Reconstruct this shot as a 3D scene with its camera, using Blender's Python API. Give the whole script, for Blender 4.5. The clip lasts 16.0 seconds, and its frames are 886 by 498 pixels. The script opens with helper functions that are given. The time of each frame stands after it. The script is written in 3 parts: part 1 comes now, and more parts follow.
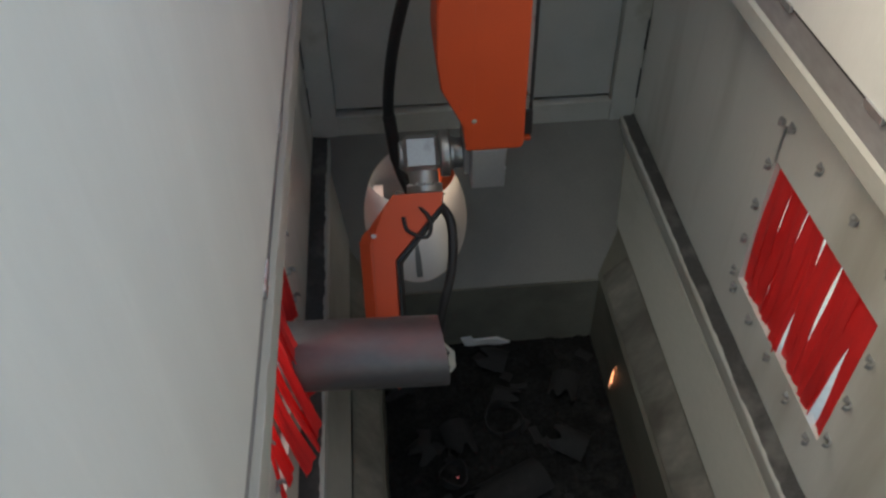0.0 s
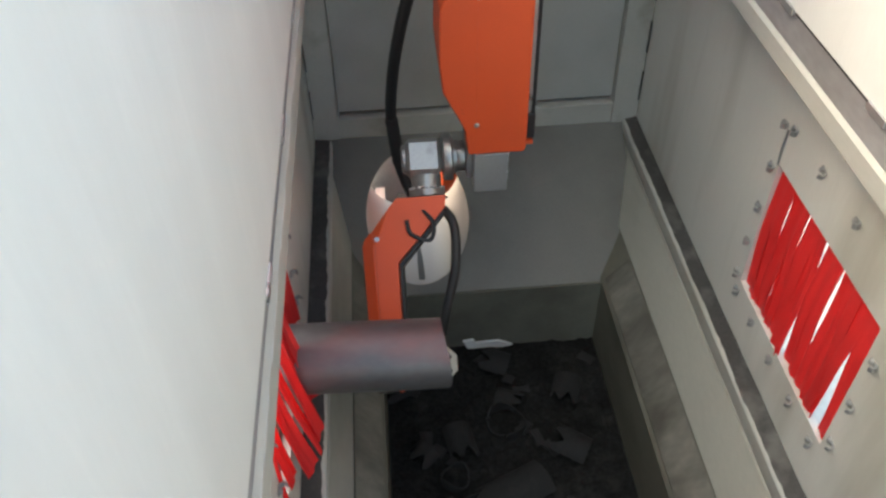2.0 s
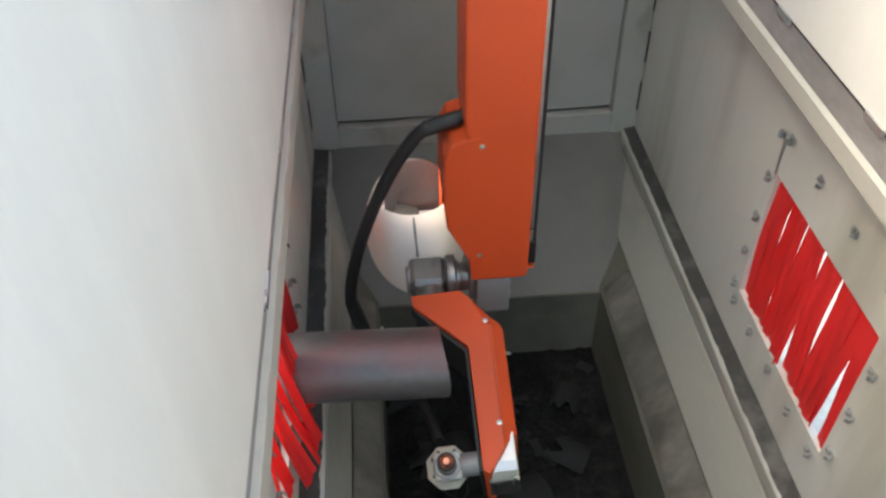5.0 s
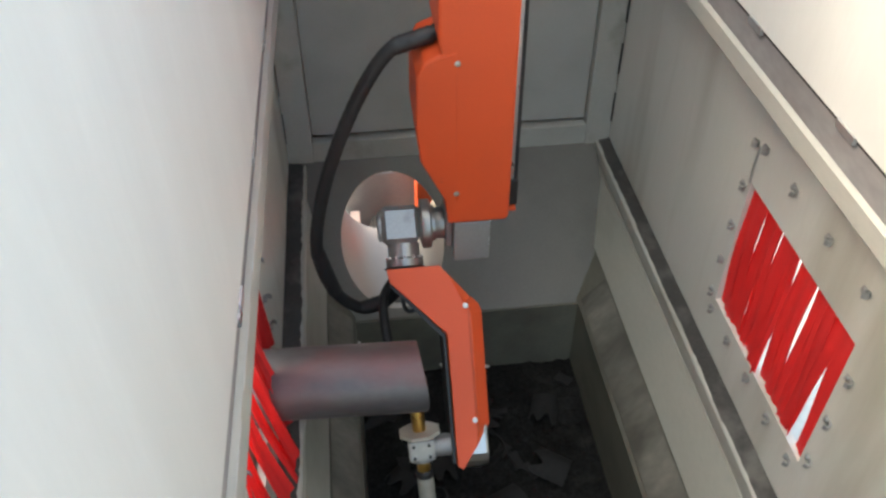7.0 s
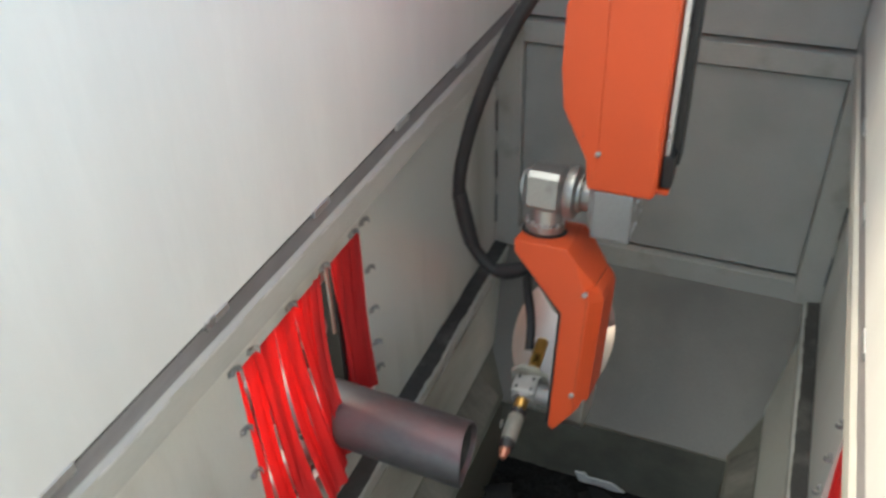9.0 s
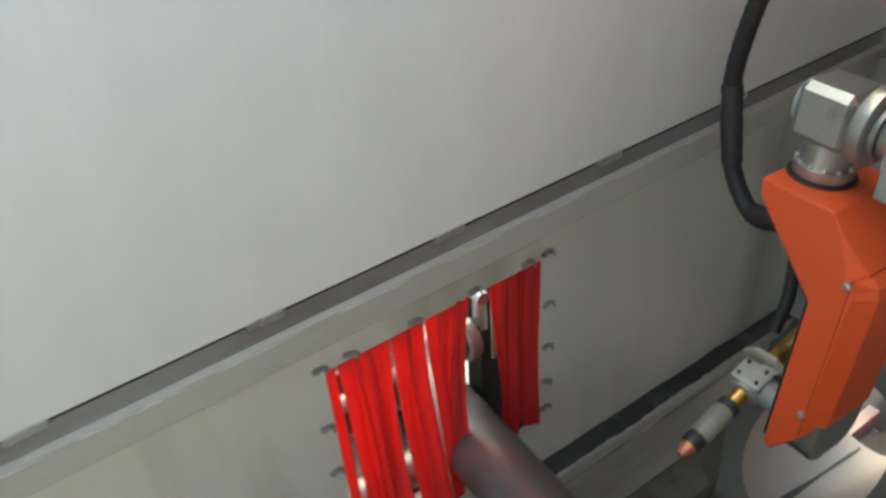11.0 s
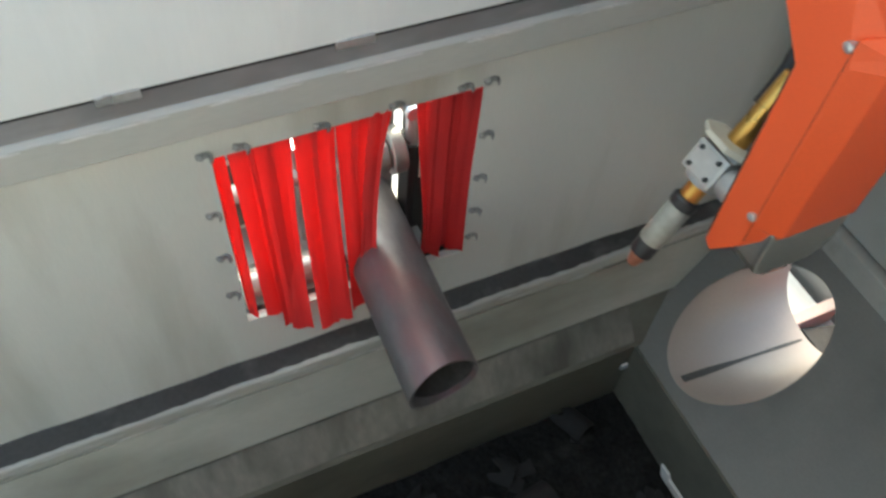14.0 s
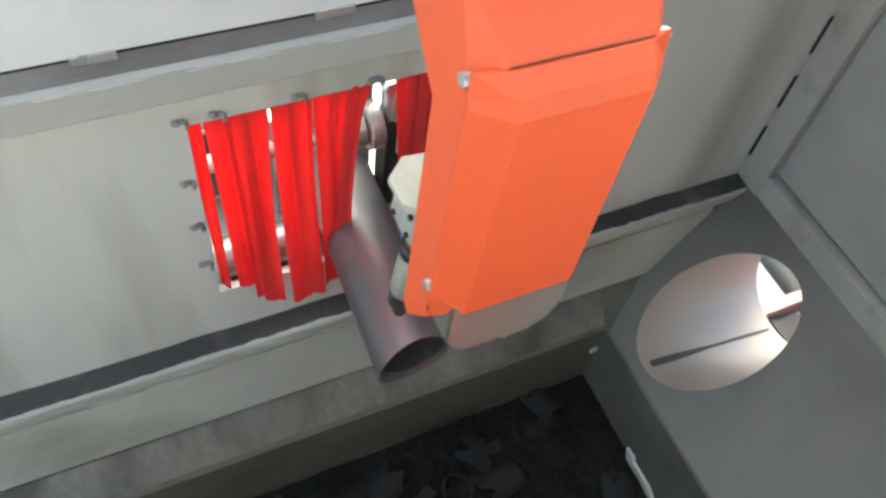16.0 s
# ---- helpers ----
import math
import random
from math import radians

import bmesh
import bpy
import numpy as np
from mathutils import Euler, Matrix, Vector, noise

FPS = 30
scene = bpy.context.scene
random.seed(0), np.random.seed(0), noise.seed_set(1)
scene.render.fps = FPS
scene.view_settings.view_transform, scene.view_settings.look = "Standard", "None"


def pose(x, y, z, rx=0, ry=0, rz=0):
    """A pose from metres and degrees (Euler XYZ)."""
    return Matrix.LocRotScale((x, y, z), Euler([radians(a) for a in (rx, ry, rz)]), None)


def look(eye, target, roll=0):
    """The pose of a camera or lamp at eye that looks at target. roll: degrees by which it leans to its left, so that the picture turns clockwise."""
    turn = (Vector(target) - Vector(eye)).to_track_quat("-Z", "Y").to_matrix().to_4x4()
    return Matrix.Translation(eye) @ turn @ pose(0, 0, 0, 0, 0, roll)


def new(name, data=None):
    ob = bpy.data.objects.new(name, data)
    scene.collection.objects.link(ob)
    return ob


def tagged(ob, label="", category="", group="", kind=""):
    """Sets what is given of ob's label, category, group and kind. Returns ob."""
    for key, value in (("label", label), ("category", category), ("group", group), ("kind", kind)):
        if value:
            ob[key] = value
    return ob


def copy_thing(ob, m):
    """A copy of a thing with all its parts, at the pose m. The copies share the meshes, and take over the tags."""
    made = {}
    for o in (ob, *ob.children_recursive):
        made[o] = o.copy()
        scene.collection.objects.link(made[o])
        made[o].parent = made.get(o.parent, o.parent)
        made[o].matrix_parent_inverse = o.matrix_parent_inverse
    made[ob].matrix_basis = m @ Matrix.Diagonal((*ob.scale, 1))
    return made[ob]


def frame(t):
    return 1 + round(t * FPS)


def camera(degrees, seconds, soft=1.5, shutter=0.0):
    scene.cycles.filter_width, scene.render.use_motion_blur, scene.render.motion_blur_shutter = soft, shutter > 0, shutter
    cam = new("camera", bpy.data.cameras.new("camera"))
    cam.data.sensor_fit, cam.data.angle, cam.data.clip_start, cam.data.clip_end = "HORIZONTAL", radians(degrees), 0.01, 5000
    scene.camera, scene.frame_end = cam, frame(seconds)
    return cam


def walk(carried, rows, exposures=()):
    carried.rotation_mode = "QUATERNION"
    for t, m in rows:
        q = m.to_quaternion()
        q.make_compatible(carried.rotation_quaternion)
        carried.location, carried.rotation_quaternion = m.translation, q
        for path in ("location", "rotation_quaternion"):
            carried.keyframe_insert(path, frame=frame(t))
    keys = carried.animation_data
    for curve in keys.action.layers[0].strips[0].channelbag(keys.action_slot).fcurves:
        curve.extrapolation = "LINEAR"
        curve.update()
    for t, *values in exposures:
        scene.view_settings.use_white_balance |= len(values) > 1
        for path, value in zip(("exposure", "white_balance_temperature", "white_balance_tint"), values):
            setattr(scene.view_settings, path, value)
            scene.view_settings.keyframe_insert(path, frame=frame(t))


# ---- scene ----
cam = camera(56.1, 16.0, soft=2.6, shutter=0.6)
PATH = [
    (0, (0.284, -0.952, 2.11), (0.395, 0.489, 0.727), -1.0),
    (0.5, (0.285, -0.952, 2.111), (0.393, 0.488, 0.728), -1.1),
    (1, (0.281, -0.955, 2.111), (0.387, 0.493, 0.736), -1.1),
    (1.5, (0.283, -0.954, 2.111), (0.385, 0.491, 0.732), -1.1),
    (2, (0.283, -0.951, 2.112), (0.39, 0.493, 0.733), -1.1),
    (2.5, (0.28, -0.952, 2.111), (0.393, 0.498, 0.738), -0.9),
    (3, (0.282, -0.952, 2.11), (0.396, 0.506, 0.746), -0.9),
    (3.5, (0.285, -0.951, 2.11), (0.4, 0.508, 0.747), -1.0),
    (6, (0.284, -0.955, 2.111), (0.393, 0.51, 0.754), -1.0),
    (6.5, (0.286, -0.953, 2.105), (0.412, 0.533, 0.773), -0.9),
    (7, (0.286, -0.945, 2.1), (0.454, 0.532, 0.762), -0.3),
    (7.5, (0.286, -0.945, 2.098), (0.449, 0.521, 0.747), -0.5),
    (8, (0.343, -0.981, 2.148), (0.288, 0.563, 0.878), -4.1),
    (8.5, (0.648, -0.974, 2.201), (0.267, 0.433, 1.145), -6.1),
    (9, (0.903, -0.978, 2.195), (0.318, 0.364, 1.147), -2.2),
    (9.5, (1.04, -0.888, 2.214), (0.104, 0.408, 1.013), -6.2),
    (9.7, (1.058, -0.874, 2.221), (0.024, 0.326, 1.0), -6.5),
    (12, (1.121, -0.123, 2.145), (-0.245, 0.585, 0.867), -2.7),
    (12.2, (1.09, -0.119, 2.188), (-0.111, 0.637, 0.779), 3.0),
    (12.5, (1.104, -0.126, 2.163), (0.023, 0.543, 0.619), 6.7),
    (13, (1.081, -0.137, 2.154), (-0.084, 0.375, 0.612), 2.2),
    (13.5, (1.082, -0.119, 2.154), (-0.037, 0.474, 0.605), 4.7),
    (14, (1.094, -0.115, 2.146), (0.048, 0.479, 0.547), 6.3),
    (14.5, (1.103, -0.116, 2.142), (0.111, 0.505, 0.52), 8.3),
    (15, (1.111, -0.116, 2.141), (0.127, 0.527, 0.523), 9.5),
    (15.5, (1.108, -0.116, 2.138), (0.14, 0.517, 0.507), 10.9),
    (16, (1.112, -0.114, 2.144), (0.118, 0.517, 0.527), 10.5),
]
EXPOSURES = [(0, 1.1, 7250, 2), (0.3, 1.48, 7250, 2), (0.6, 1.66, 7250, 2), (1.0, 1.88, 7250, 2), (1.5, 2.03, 7250, 2), (7.5, 2.12, 7250, 2), (9.5, 2.15, 7250, -1), (11.8, 1.43, 7250, -5), (12.5, 1.45, 7400, -4), (13.2, 2.02, 7250, -4), (14.5, 2.15, 6800, -4), (16, 2.5, 6750, -3)]
walk(cam, [(t, look(eye, target, roll)) for t, eye, target, roll in PATH], EXPOSURES)

# world and light: open-topped booth under soft daylight from the hall roof
world = bpy.data.worlds.new("world")
scene.world = world
world.use_nodes = True
wn = world.node_tree.nodes
sky = wn.new("ShaderNodeTexSky")
sky.sky_type = "NISHITA"
sky.sun_disc = False
sky.sun_elevation = radians(45)
sky.sun_rotation = radians(294)
sky.air_density, sky.dust_density, sky.ozone_density = 1.0, 4.0, 1.0
world.node_tree.links.new(sky.outputs[0], wn["Background"].inputs[0])
wn["Background"].inputs[1].default_value = 0.15
sun_data = bpy.data.lights.new("sun", "SUN")
sun_data.energy, sun_data.angle, sun_data.color = 0.36, radians(40), (1.0, 0.97, 0.93)
sun = new("sun", sun_data)
sun.matrix_world = look((-0.9, -1.2, 5.4), (0.6, 0.2, 1.0))

# ---------------------------------------------------------------- materials


def material(name, base, rough=0.5, metal=0.0, grain=(60, 0.08), stain=(3, 0.12), bump=0.0, dirt=None, stretch=(1, 1, 1), speckle=None):
    """Procedural paint or metal: fine grain, broad stains, optional dirt colour in patches, fine relief."""
    m = bpy.data.materials.new(name)
    m.use_nodes = True
    nt = m.node_tree
    n, l = nt.nodes, nt.links
    bsdf = n["Principled BSDF"]
    co = n.new("ShaderNodeTexCoord")
    mp = n.new("ShaderNodeMapping")
    mp.inputs["Scale"].default_value = stretch
    l.new(co.outputs["Object"], mp.inputs[0])

    def tex(scale, detail, vec):
        t = n.new("ShaderNodeTexNoise")
        t.inputs["Scale"].default_value, t.inputs["Detail"].default_value = scale, detail
        l.new(vec, t.inputs["Vector"])
        return t.outputs["Fac"]

    fine, broad = tex(grain[0], 4, mp.outputs[0]), tex(stain[0], 5, mp.outputs[0])

    def scaled(sock, amount):
        r = n.new("ShaderNodeMapRange")
        r.inputs[1].default_value, r.inputs[2].default_value = 0.25, 0.75
        r.inputs[3].default_value, r.inputs[4].default_value = 1 - amount, 1 + amount
        l.new(sock, r.inputs[0])
        return r.outputs[0]

    mul = n.new("ShaderNodeMath")
    mul.operation = "MULTIPLY"
    l.new(scaled(fine, grain[1]), mul.inputs[0])
    l.new(scaled(broad, stain[1]), mul.inputs[1])
    hsv = n.new("ShaderNodeHueSaturation")
    hsv.inputs["Color"].default_value = (*base, 1)
    l.new(mul.outputs[0], hsv.inputs["Value"])
    out = hsv.outputs[0]
    if dirt:
        colour, scale, low, high = dirt
        ramp = n.new("ShaderNodeMapRange")
        ramp.inputs[1].default_value, ramp.inputs[2].default_value = low, high
        l.new(tex(scale, 7, mp.outputs[0]), ramp.inputs[0])
        mix = n.new("ShaderNodeMix")
        mix.data_type = "RGBA"
        mix.inputs[7].default_value = (*colour, 1)
        l.new(ramp.outputs[0], mix.inputs[0])
        l.new(out, mix.inputs[6])
        out = mix.outputs[2]
    if speckle:
        colour, scale, cut = speckle
        ramp = n.new("ShaderNodeMapRange")
        ramp.inputs[1].default_value, ramp.inputs[2].default_value = cut, cut + 0.04
        l.new(tex(scale, 2, co.outputs["Object"]), ramp.inputs[0])
        mix = n.new("ShaderNodeMix")
        mix.data_type = "RGBA"
        mix.inputs[7].default_value = (*colour, 1)
        l.new(ramp.outputs[0], mix.inputs[0])
        l.new(out, mix.inputs[6])
        out = mix.outputs[2]
    l.new(out, bsdf.inputs["Base Color"])
    bsdf.inputs["Metallic"].default_value = metal
    rr = n.new("ShaderNodeMapRange")
    rr.inputs[3].default_value, rr.inputs[4].default_value = max(0.03, rough - 0.12), min(1, rough + 0.12)
    l.new(broad, rr.inputs[0])
    l.new(rr.outputs[0], bsdf.inputs["Roughness"])
    if bump:
        b = n.new("ShaderNodeBump")
        b.inputs["Strength"].default_value, b.inputs["Distance"].default_value = bump, 0.004
        l.new(fine, b.inputs["Height"])
        l.new(b.outputs[0], bsdf.inputs["Normal"])
    return m


def see_through(m, colour, amount):
    """Lets light from behind shine through thin fabric."""
    n, l = m.node_tree.nodes, m.node_tree.links
    tr, mix = n.new("ShaderNodeBsdfTranslucent"), n.new("ShaderNodeMixShader")
    tr.inputs[0].default_value = (*colour, 1)
    mix.inputs[0].default_value = amount
    l.new(n["Principled BSDF"].outputs[0], mix.inputs[1])
    l.new(tr.outputs[0], mix.inputs[2])
    l.new(mix.outputs[0], n["Material Output"].inputs[0])


PANEL = material("panel_paint", (0.70, 0.705, 0.68), 0.42, 0.0, (55, 0.02), (2.6, 0.06), 0.03, dirt=((0.655, 0.66, 0.637), 4.0, 0.42, 0.72), stretch=(1, 1.6, 0.3))
# upright light and dark streaks paint in soft reflections on the glossy wall
WALL = material("booth_paint", (0.66, 0.66, 0.615), 0.36, 0.0, (160, 0.025), (2.2, 0.05), 0.03, dirt=((0.40, 0.39, 0.335), 2.6, 0.50, 0.72), stretch=(1, 1.3, 0.2))
# same paint as the side walls, set darker for shade at the back
BACK = material("back_paint_shaded", (0.42, 0.42, 0.39), 0.45, 0.0, (140, 0.03), (1.8, 0.06), 0.03, dirt=((0.31, 0.31, 0.28), 2.4, 0.46, 0.8))
FRAME = material("frame_paint", (0.44, 0.435, 0.395), 0.42, 0.0, (120, 0.04), (4, 0.08), 0.04, dirt=((0.27, 0.25, 0.20), 6.0, 0.54, 0.74), stretch=(1, 0.3, 1))
SOOTY = material("sooty_steel", (0.052, 0.05, 0.047), 0.6, 0.0, (90, 0.2), (5, 0.3), 0.25, dirt=((0.125, 0.12, 0.11), 9.0, 0.54, 0.70))
# dark tone holds both soot and the shade down in the pit
HOPPER = material("hopper_paint_shaded", (0.15, 0.145, 0.115), 0.5, 0.0, (80, 0.08), (3.5, 0.15), 0.08, dirt=((0.075, 0.07, 0.055), 4.0, 0.46, 0.74), stretch=(1, 0.5, 1))
GASKET = material("dusty_seal", (0.27, 0.262, 0.265), 0.42, 0.1, (60, 0.12), (5, 0.2), 0.1, dirt=((0.17, 0.16, 0.16), 7.0, 0.48, 0.75), stretch=(1, 0.35, 1))
PLATE = material("hopper_plate_paint", (0.43, 0.425, 0.37), 0.4, 0.0, (90, 0.04), (2.5, 0.08), 0.05, dirt=((0.22, 0.21, 0.165), 3.4, 0.50, 0.74), stretch=(1, 0.4, 1))
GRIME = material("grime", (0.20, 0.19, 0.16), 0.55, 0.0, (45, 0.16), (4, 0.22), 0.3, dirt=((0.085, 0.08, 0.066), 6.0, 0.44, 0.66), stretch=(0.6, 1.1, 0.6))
# booth paint darkened so the sloping plate carries the shade of the pit
SLOPING = material("slope_paint_shaded", (0.158, 0.153, 0.134), 0.5, 0.0, (140, 0.08), (2.4, 0.12), 0.05, dirt=((0.10, 0.098, 0.084), 3.0, 0.45, 0.8))
MOTOR = material("motor_paint", (0.27, 0.28, 0.28), 0.45, 0.2, (120, 0.05), (8, 0.08), 0.05)
DARK = material("dark_gap", (0.012, 0.012, 0.012), 0.8)
SLAG = material("slag", (0.013, 0.0127, 0.0122), 0.92, 0.0, (70, 0.5), (7, 0.5), 0.5, dirt=((0.032, 0.031, 0.028), 9.0, 0.58, 0.78))
# pinkish tint puts orange light bounced into the duct in the colour
TUBE = material("duct_paint_warm_bounce", (0.36, 0.30, 0.265), 0.35, 0.0, (90, 0.03), (4, 0.06))
ORANGE = material("orange_paint", (0.68, 0.089, 0.024), 0.45, 0.0, (260, 0.04), (3, 0.06), 0.05, dirt=((0.62, 0.085, 0.03), 4.0, 0.55, 0.8), speckle=((0.30, 0.06, 0.03), 46.0, 0.76))
POLISHED = material("polished_steel", (0.58, 0.57, 0.54), 0.28, 0.95, (160, 0.06), (5, 0.1), 0.03)
STEEL = material("brushed_steel", (0.36, 0.36, 0.345), 0.36, 0.8, (160, 0.08), (6, 0.12), 0.04, dirt=((0.22, 0.215, 0.205), 14.0, 0.56, 0.76))
CAST = material("cast_aluminium", (0.34, 0.345, 0.34), 0.45, 0.45, (150, 0.07), (8, 0.1), 0.06)
ZINC = material("zinc", (0.55, 0.56, 0.56), 0.3, 0.8, (90, 0.08), (10, 0.12))
BRASS = material("brass", (0.62, 0.36, 0.10), 0.3, 0.9, (90, 0.1), (14, 0.15))
COPPER = material("copper", (0.62, 0.26, 0.17), 0.35, 0.85, (90, 0.1), (20, 0.2))
TORCHGREY = material("torch_body", (0.27, 0.265, 0.23), 0.5, 0.1, (90, 0.1), (16, 0.2))
RUBBER = material("black_rubber", (0.016, 0.016, 0.017), 0.55, 0.0, (120, 0.2), (10, 0.3), 0.2)
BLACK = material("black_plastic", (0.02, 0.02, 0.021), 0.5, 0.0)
STRIP = material("red_strip", (0.78, 0.055, 0.06), 0.5, 0.0, (220, 0.06), (9, 0.1), 0.04)
see_through(STRIP, (0.85, 0.028, 0.04), 0.45)
# red patches paint the curtain's reflection together with heat sheen
PIPE = material("mill_scale_red_reflection", (0.135, 0.129, 0.133), 0.4, 0.35, (70, 0.12), (5, 0.25), 0.08, dirt=((0.22, 0.10, 0.096), 6.0, 0.49, 0.72), stretch=(0.5, 1, 1))
CLAMP = material("clamp_steel", (0.40, 0.39, 0.365), 0.42, 0.5, (90, 0.06), (14, 0.15))
IVORY = material("ivory_plate", (0.46, 0.435, 0.36), 0.45, 0.1, (90, 0.05), (14, 0.1))
SLAG.node_tree.nodes["Principled BSDF"].inputs["Specular IOR Level"].default_value = 0.15
FLOOR = material("hall_floor", (0.5, 0.5, 0.48), 0.6, 0.0, (20, 0.1), (0.8, 0.15))
SPARK = bpy.data.materials.new("spark")
SPARK.use_nodes = True
SPARK.node_tree.nodes["Principled BSDF"].inputs["Emission Color"].default_value = (1.0, 0.35, 0.18, 1)
SPARK.node_tree.nodes["Principled BSDF"].inputs["Emission Strength"].default_value = 6

EMBER = bpy.data.materials.new("ember")
EMBER.use_nodes = True
EMBER.node_tree.nodes["Principled BSDF"].inputs["Emission Color"].default_value = (1.0, 0.04, 0.06, 1)
EMBER.node_tree.nodes["Principled BSDF"].inputs["Emission Strength"].default_value = 0.35

# ---------------------------------------------------------------- mesh tools


def finish(bm, bevel=0.0, smooth=False, segments=2):
    if bevel:
        sharp = [e for e in bm.edges if len(e.link_faces) == 2 and e.calc_face_angle(0) > 0.5]
        bmesh.ops.bevel(bm, geom=sharp, offset=bevel, segments=segments, affect="EDGES", profile=0.6)
    bmesh.ops.recalc_face_normals(bm, faces=bm.faces)
    if smooth:
        for face in bm.faces:
            face.smooth = True
        for e in bm.edges:
            if len(e.link_faces) == 2 and e.calc_face_angle(0) > 0.7:
                e.smooth = False
    return bm


def box(x0, x1, y0, y1, z0, z1, bevel=0.0, m=None):
    bm = bmesh.new()
    bmesh.ops.create_cube(bm, size=1)
    for v in bm.verts:
        v.co = Vector((x0 + (v.co.x + 0.5) * (x1 - x0), y0 + (v.co.y + 0.5) * (y1 - y0), z0 + (v.co.z + 0.5) * (z1 - z0)))
    finish(bm, bevel)
    if m:
        bm.transform(m)
    return bm


def prism(points, axis, a, b, bevel=0.0, segments=2):
    """An outline in two axes, drawn out along the third from a to b."""
    bm = bmesh.new()

    def at(p, d):
        return {"x": (d, p[0], p[1]), "y": (p[0], d, p[1]), "z": (p[0], p[1], d)}[axis]

    lo = [bm.verts.new(at(p, a)) for p in points]
    hi = [bm.verts.new(at(p, b)) for p in points]
    bm.faces.new(lo), bm.faces.new(hi[::-1])
    for i in range(len(points)):
        j = (i + 1) % len(points)
        bm.faces.new((lo[i], hi[i], hi[j], lo[j]))
    bmesh.ops.recalc_face_normals(bm, faces=bm.faces)
    return finish(bm, bevel, segments=segments)


def lathe(profile, steps=32, m=None, closed=False):
    """Rings of (radius, height) turned round z."""
    bm = bmesh.new()
    rings = []
    for r, z in profile:
        rings.append([bm.verts.new((r * math.cos(2 * math.pi * k / steps), r * math.sin(2 * math.pi * k / steps), z)) for k in range(steps)])
    pairs = list(zip(rings, rings[1:])) + ([(rings[-1], rings[0])] if closed else [])
    for a, b in pairs:
        for k in range(steps):
            j = (k + 1) % steps
            bm.faces.new((a[k], a[j], b[j], b[k]))
    if not closed:
        bm.faces.new(rings[0][::-1]), bm.faces.new(rings[-1])
    finish(bm, 0, True)
    if m:
        bm.transform(m)
    return bm


def sweep(points, radius, sides=12, rings=0, steps=8):
    """A round hose along a smooth line through points; rings gives it a corrugated jacket."""
    pts = [Vector(p) for p in points]
    line = []
    for i in range(len(pts) - 1):
        p0, p1, p2, p3 = pts[max(i - 1, 0)], pts[i], pts[i + 1], pts[min(i + 2, len(pts) - 1)]
        for k in range(steps):
            t = k / steps
            line.append(0.5 * (2 * p1 + (p2 - p0) * t + (2 * p0 - 5 * p1 + 4 * p2 - p3) * t * t + (3 * p1 - p0 - 3 * p2 + p3) * t ** 3))
    line.append(pts[-1])
    bm = bmesh.new()
    up = Vector((0.13, 0.2, 0.97))
    loops = []
    for i, p in enumerate(line):
        way = (line[min(i + 1, len(line) - 1)] - line[max(i - 1, 0)]).normalized()
        side = way.cross(up).normalized() if abs(way.dot(up)) < 0.99 else way.orthogonal().normalized()
        over = way.cross(side)
        r = radius * (1 + (0.07 if rings and i % 2 else 0))
        loops.append([bm.verts.new(p + r * (math.cos(2 * math.pi * k / sides) * side + math.sin(2 * math.pi * k / sides) * over)) for k in range(sides)])
    for a, b in zip(loops, loops[1:]):
        for k in range(sides):
            j = (k + 1) % sides
            bm.faces.new((a[k], a[j], b[j], b[k]))
    bm.faces.new(loops[0][::-1]), bm.faces.new(loops[-1])
    return finish(bm, 0, True)


def mesh_of(name, bm, mat):
    me = bpy.data.meshes.new(name)
    bm.to_mesh(me)
    bm.free()
    me.materials.append(mat)
    return me


def part(name, bm, mat, parent=None, label=""):
    ob = new(name, mesh_of(name, bm, mat))
    ob.parent = parent
    return tagged(ob, label)


def thing(name, label, category, group="", at=(0, 0, 0)):
    ob = new(name)
    ob.location = at
    ob.empty_display_size = 0.05
    return tagged(ob, label, category, group)


def structure(name, bm, mat, label, category):
    return tagged(part(name, bm, mat), label, category, kind="structure")


def join(*bms):
    """Several solids as one bmesh."""
    out = bmesh.new()
    for b in bms:
        me = bpy.data.meshes.new("tmp")
        b.to_mesh(me)
        b.free()
        out.from_mesh(me)
        bpy.data.meshes.remove(me)
    return out


# ---------------------------------------------------------------- the booth
W = 1.222          # clear width between the side walls
Y0, Y1 = -1.7, 1.635   # front and back
T = 0.02          # plate thickness


def plate_with_hole(x0, x1, y0, y1, z0, z1, wy0, wy1, wz0, wz1):
    """An upright plate across x with a rectangular opening through it."""
    return join(box(x0, x1, y0, wy0, z0, z1), box(x0, x1, wy1, y1, z0, z1), box(x0, x1, wy0, wy1, z0, wz0), box(x0, x1, wy0, wy1, wz1, z1))


structure("ground", box(-14, 15, -14, 15, -0.82, -0.78), FLOOR, "light grey concrete workshop floor around the booth", "floor")
structure("wall_left", plate_with_hole(-T, 0, Y0, Y1, 0.15, 1.18, 0.0, 0.56, 0.438, 1.0), WALL, "grey painted steel side wall with a curtained opening, soot stained, light streaks painted in", "wall")
structure("wall_right", plate_with_hole(W, W + T, Y0, Y1, 0.15, 1.18, 0.052, 0.582, 0.447, 0.852), WALL, "grey painted steel side wall with a curtained opening, streaks of light painted in", "wall")
structure("panel_left", box(0.078, 0.098, Y0, Y1 - 0.016, 1.283, 2.14), PANEL, "pale grey painted upper side panel", "wall panel")
structure("panel_right", box(W - 0.098, W - 0.078, Y0, Y1 - 0.016, 1.283, 2.05), PANEL, "pale grey painted upper side panel", "wall panel")
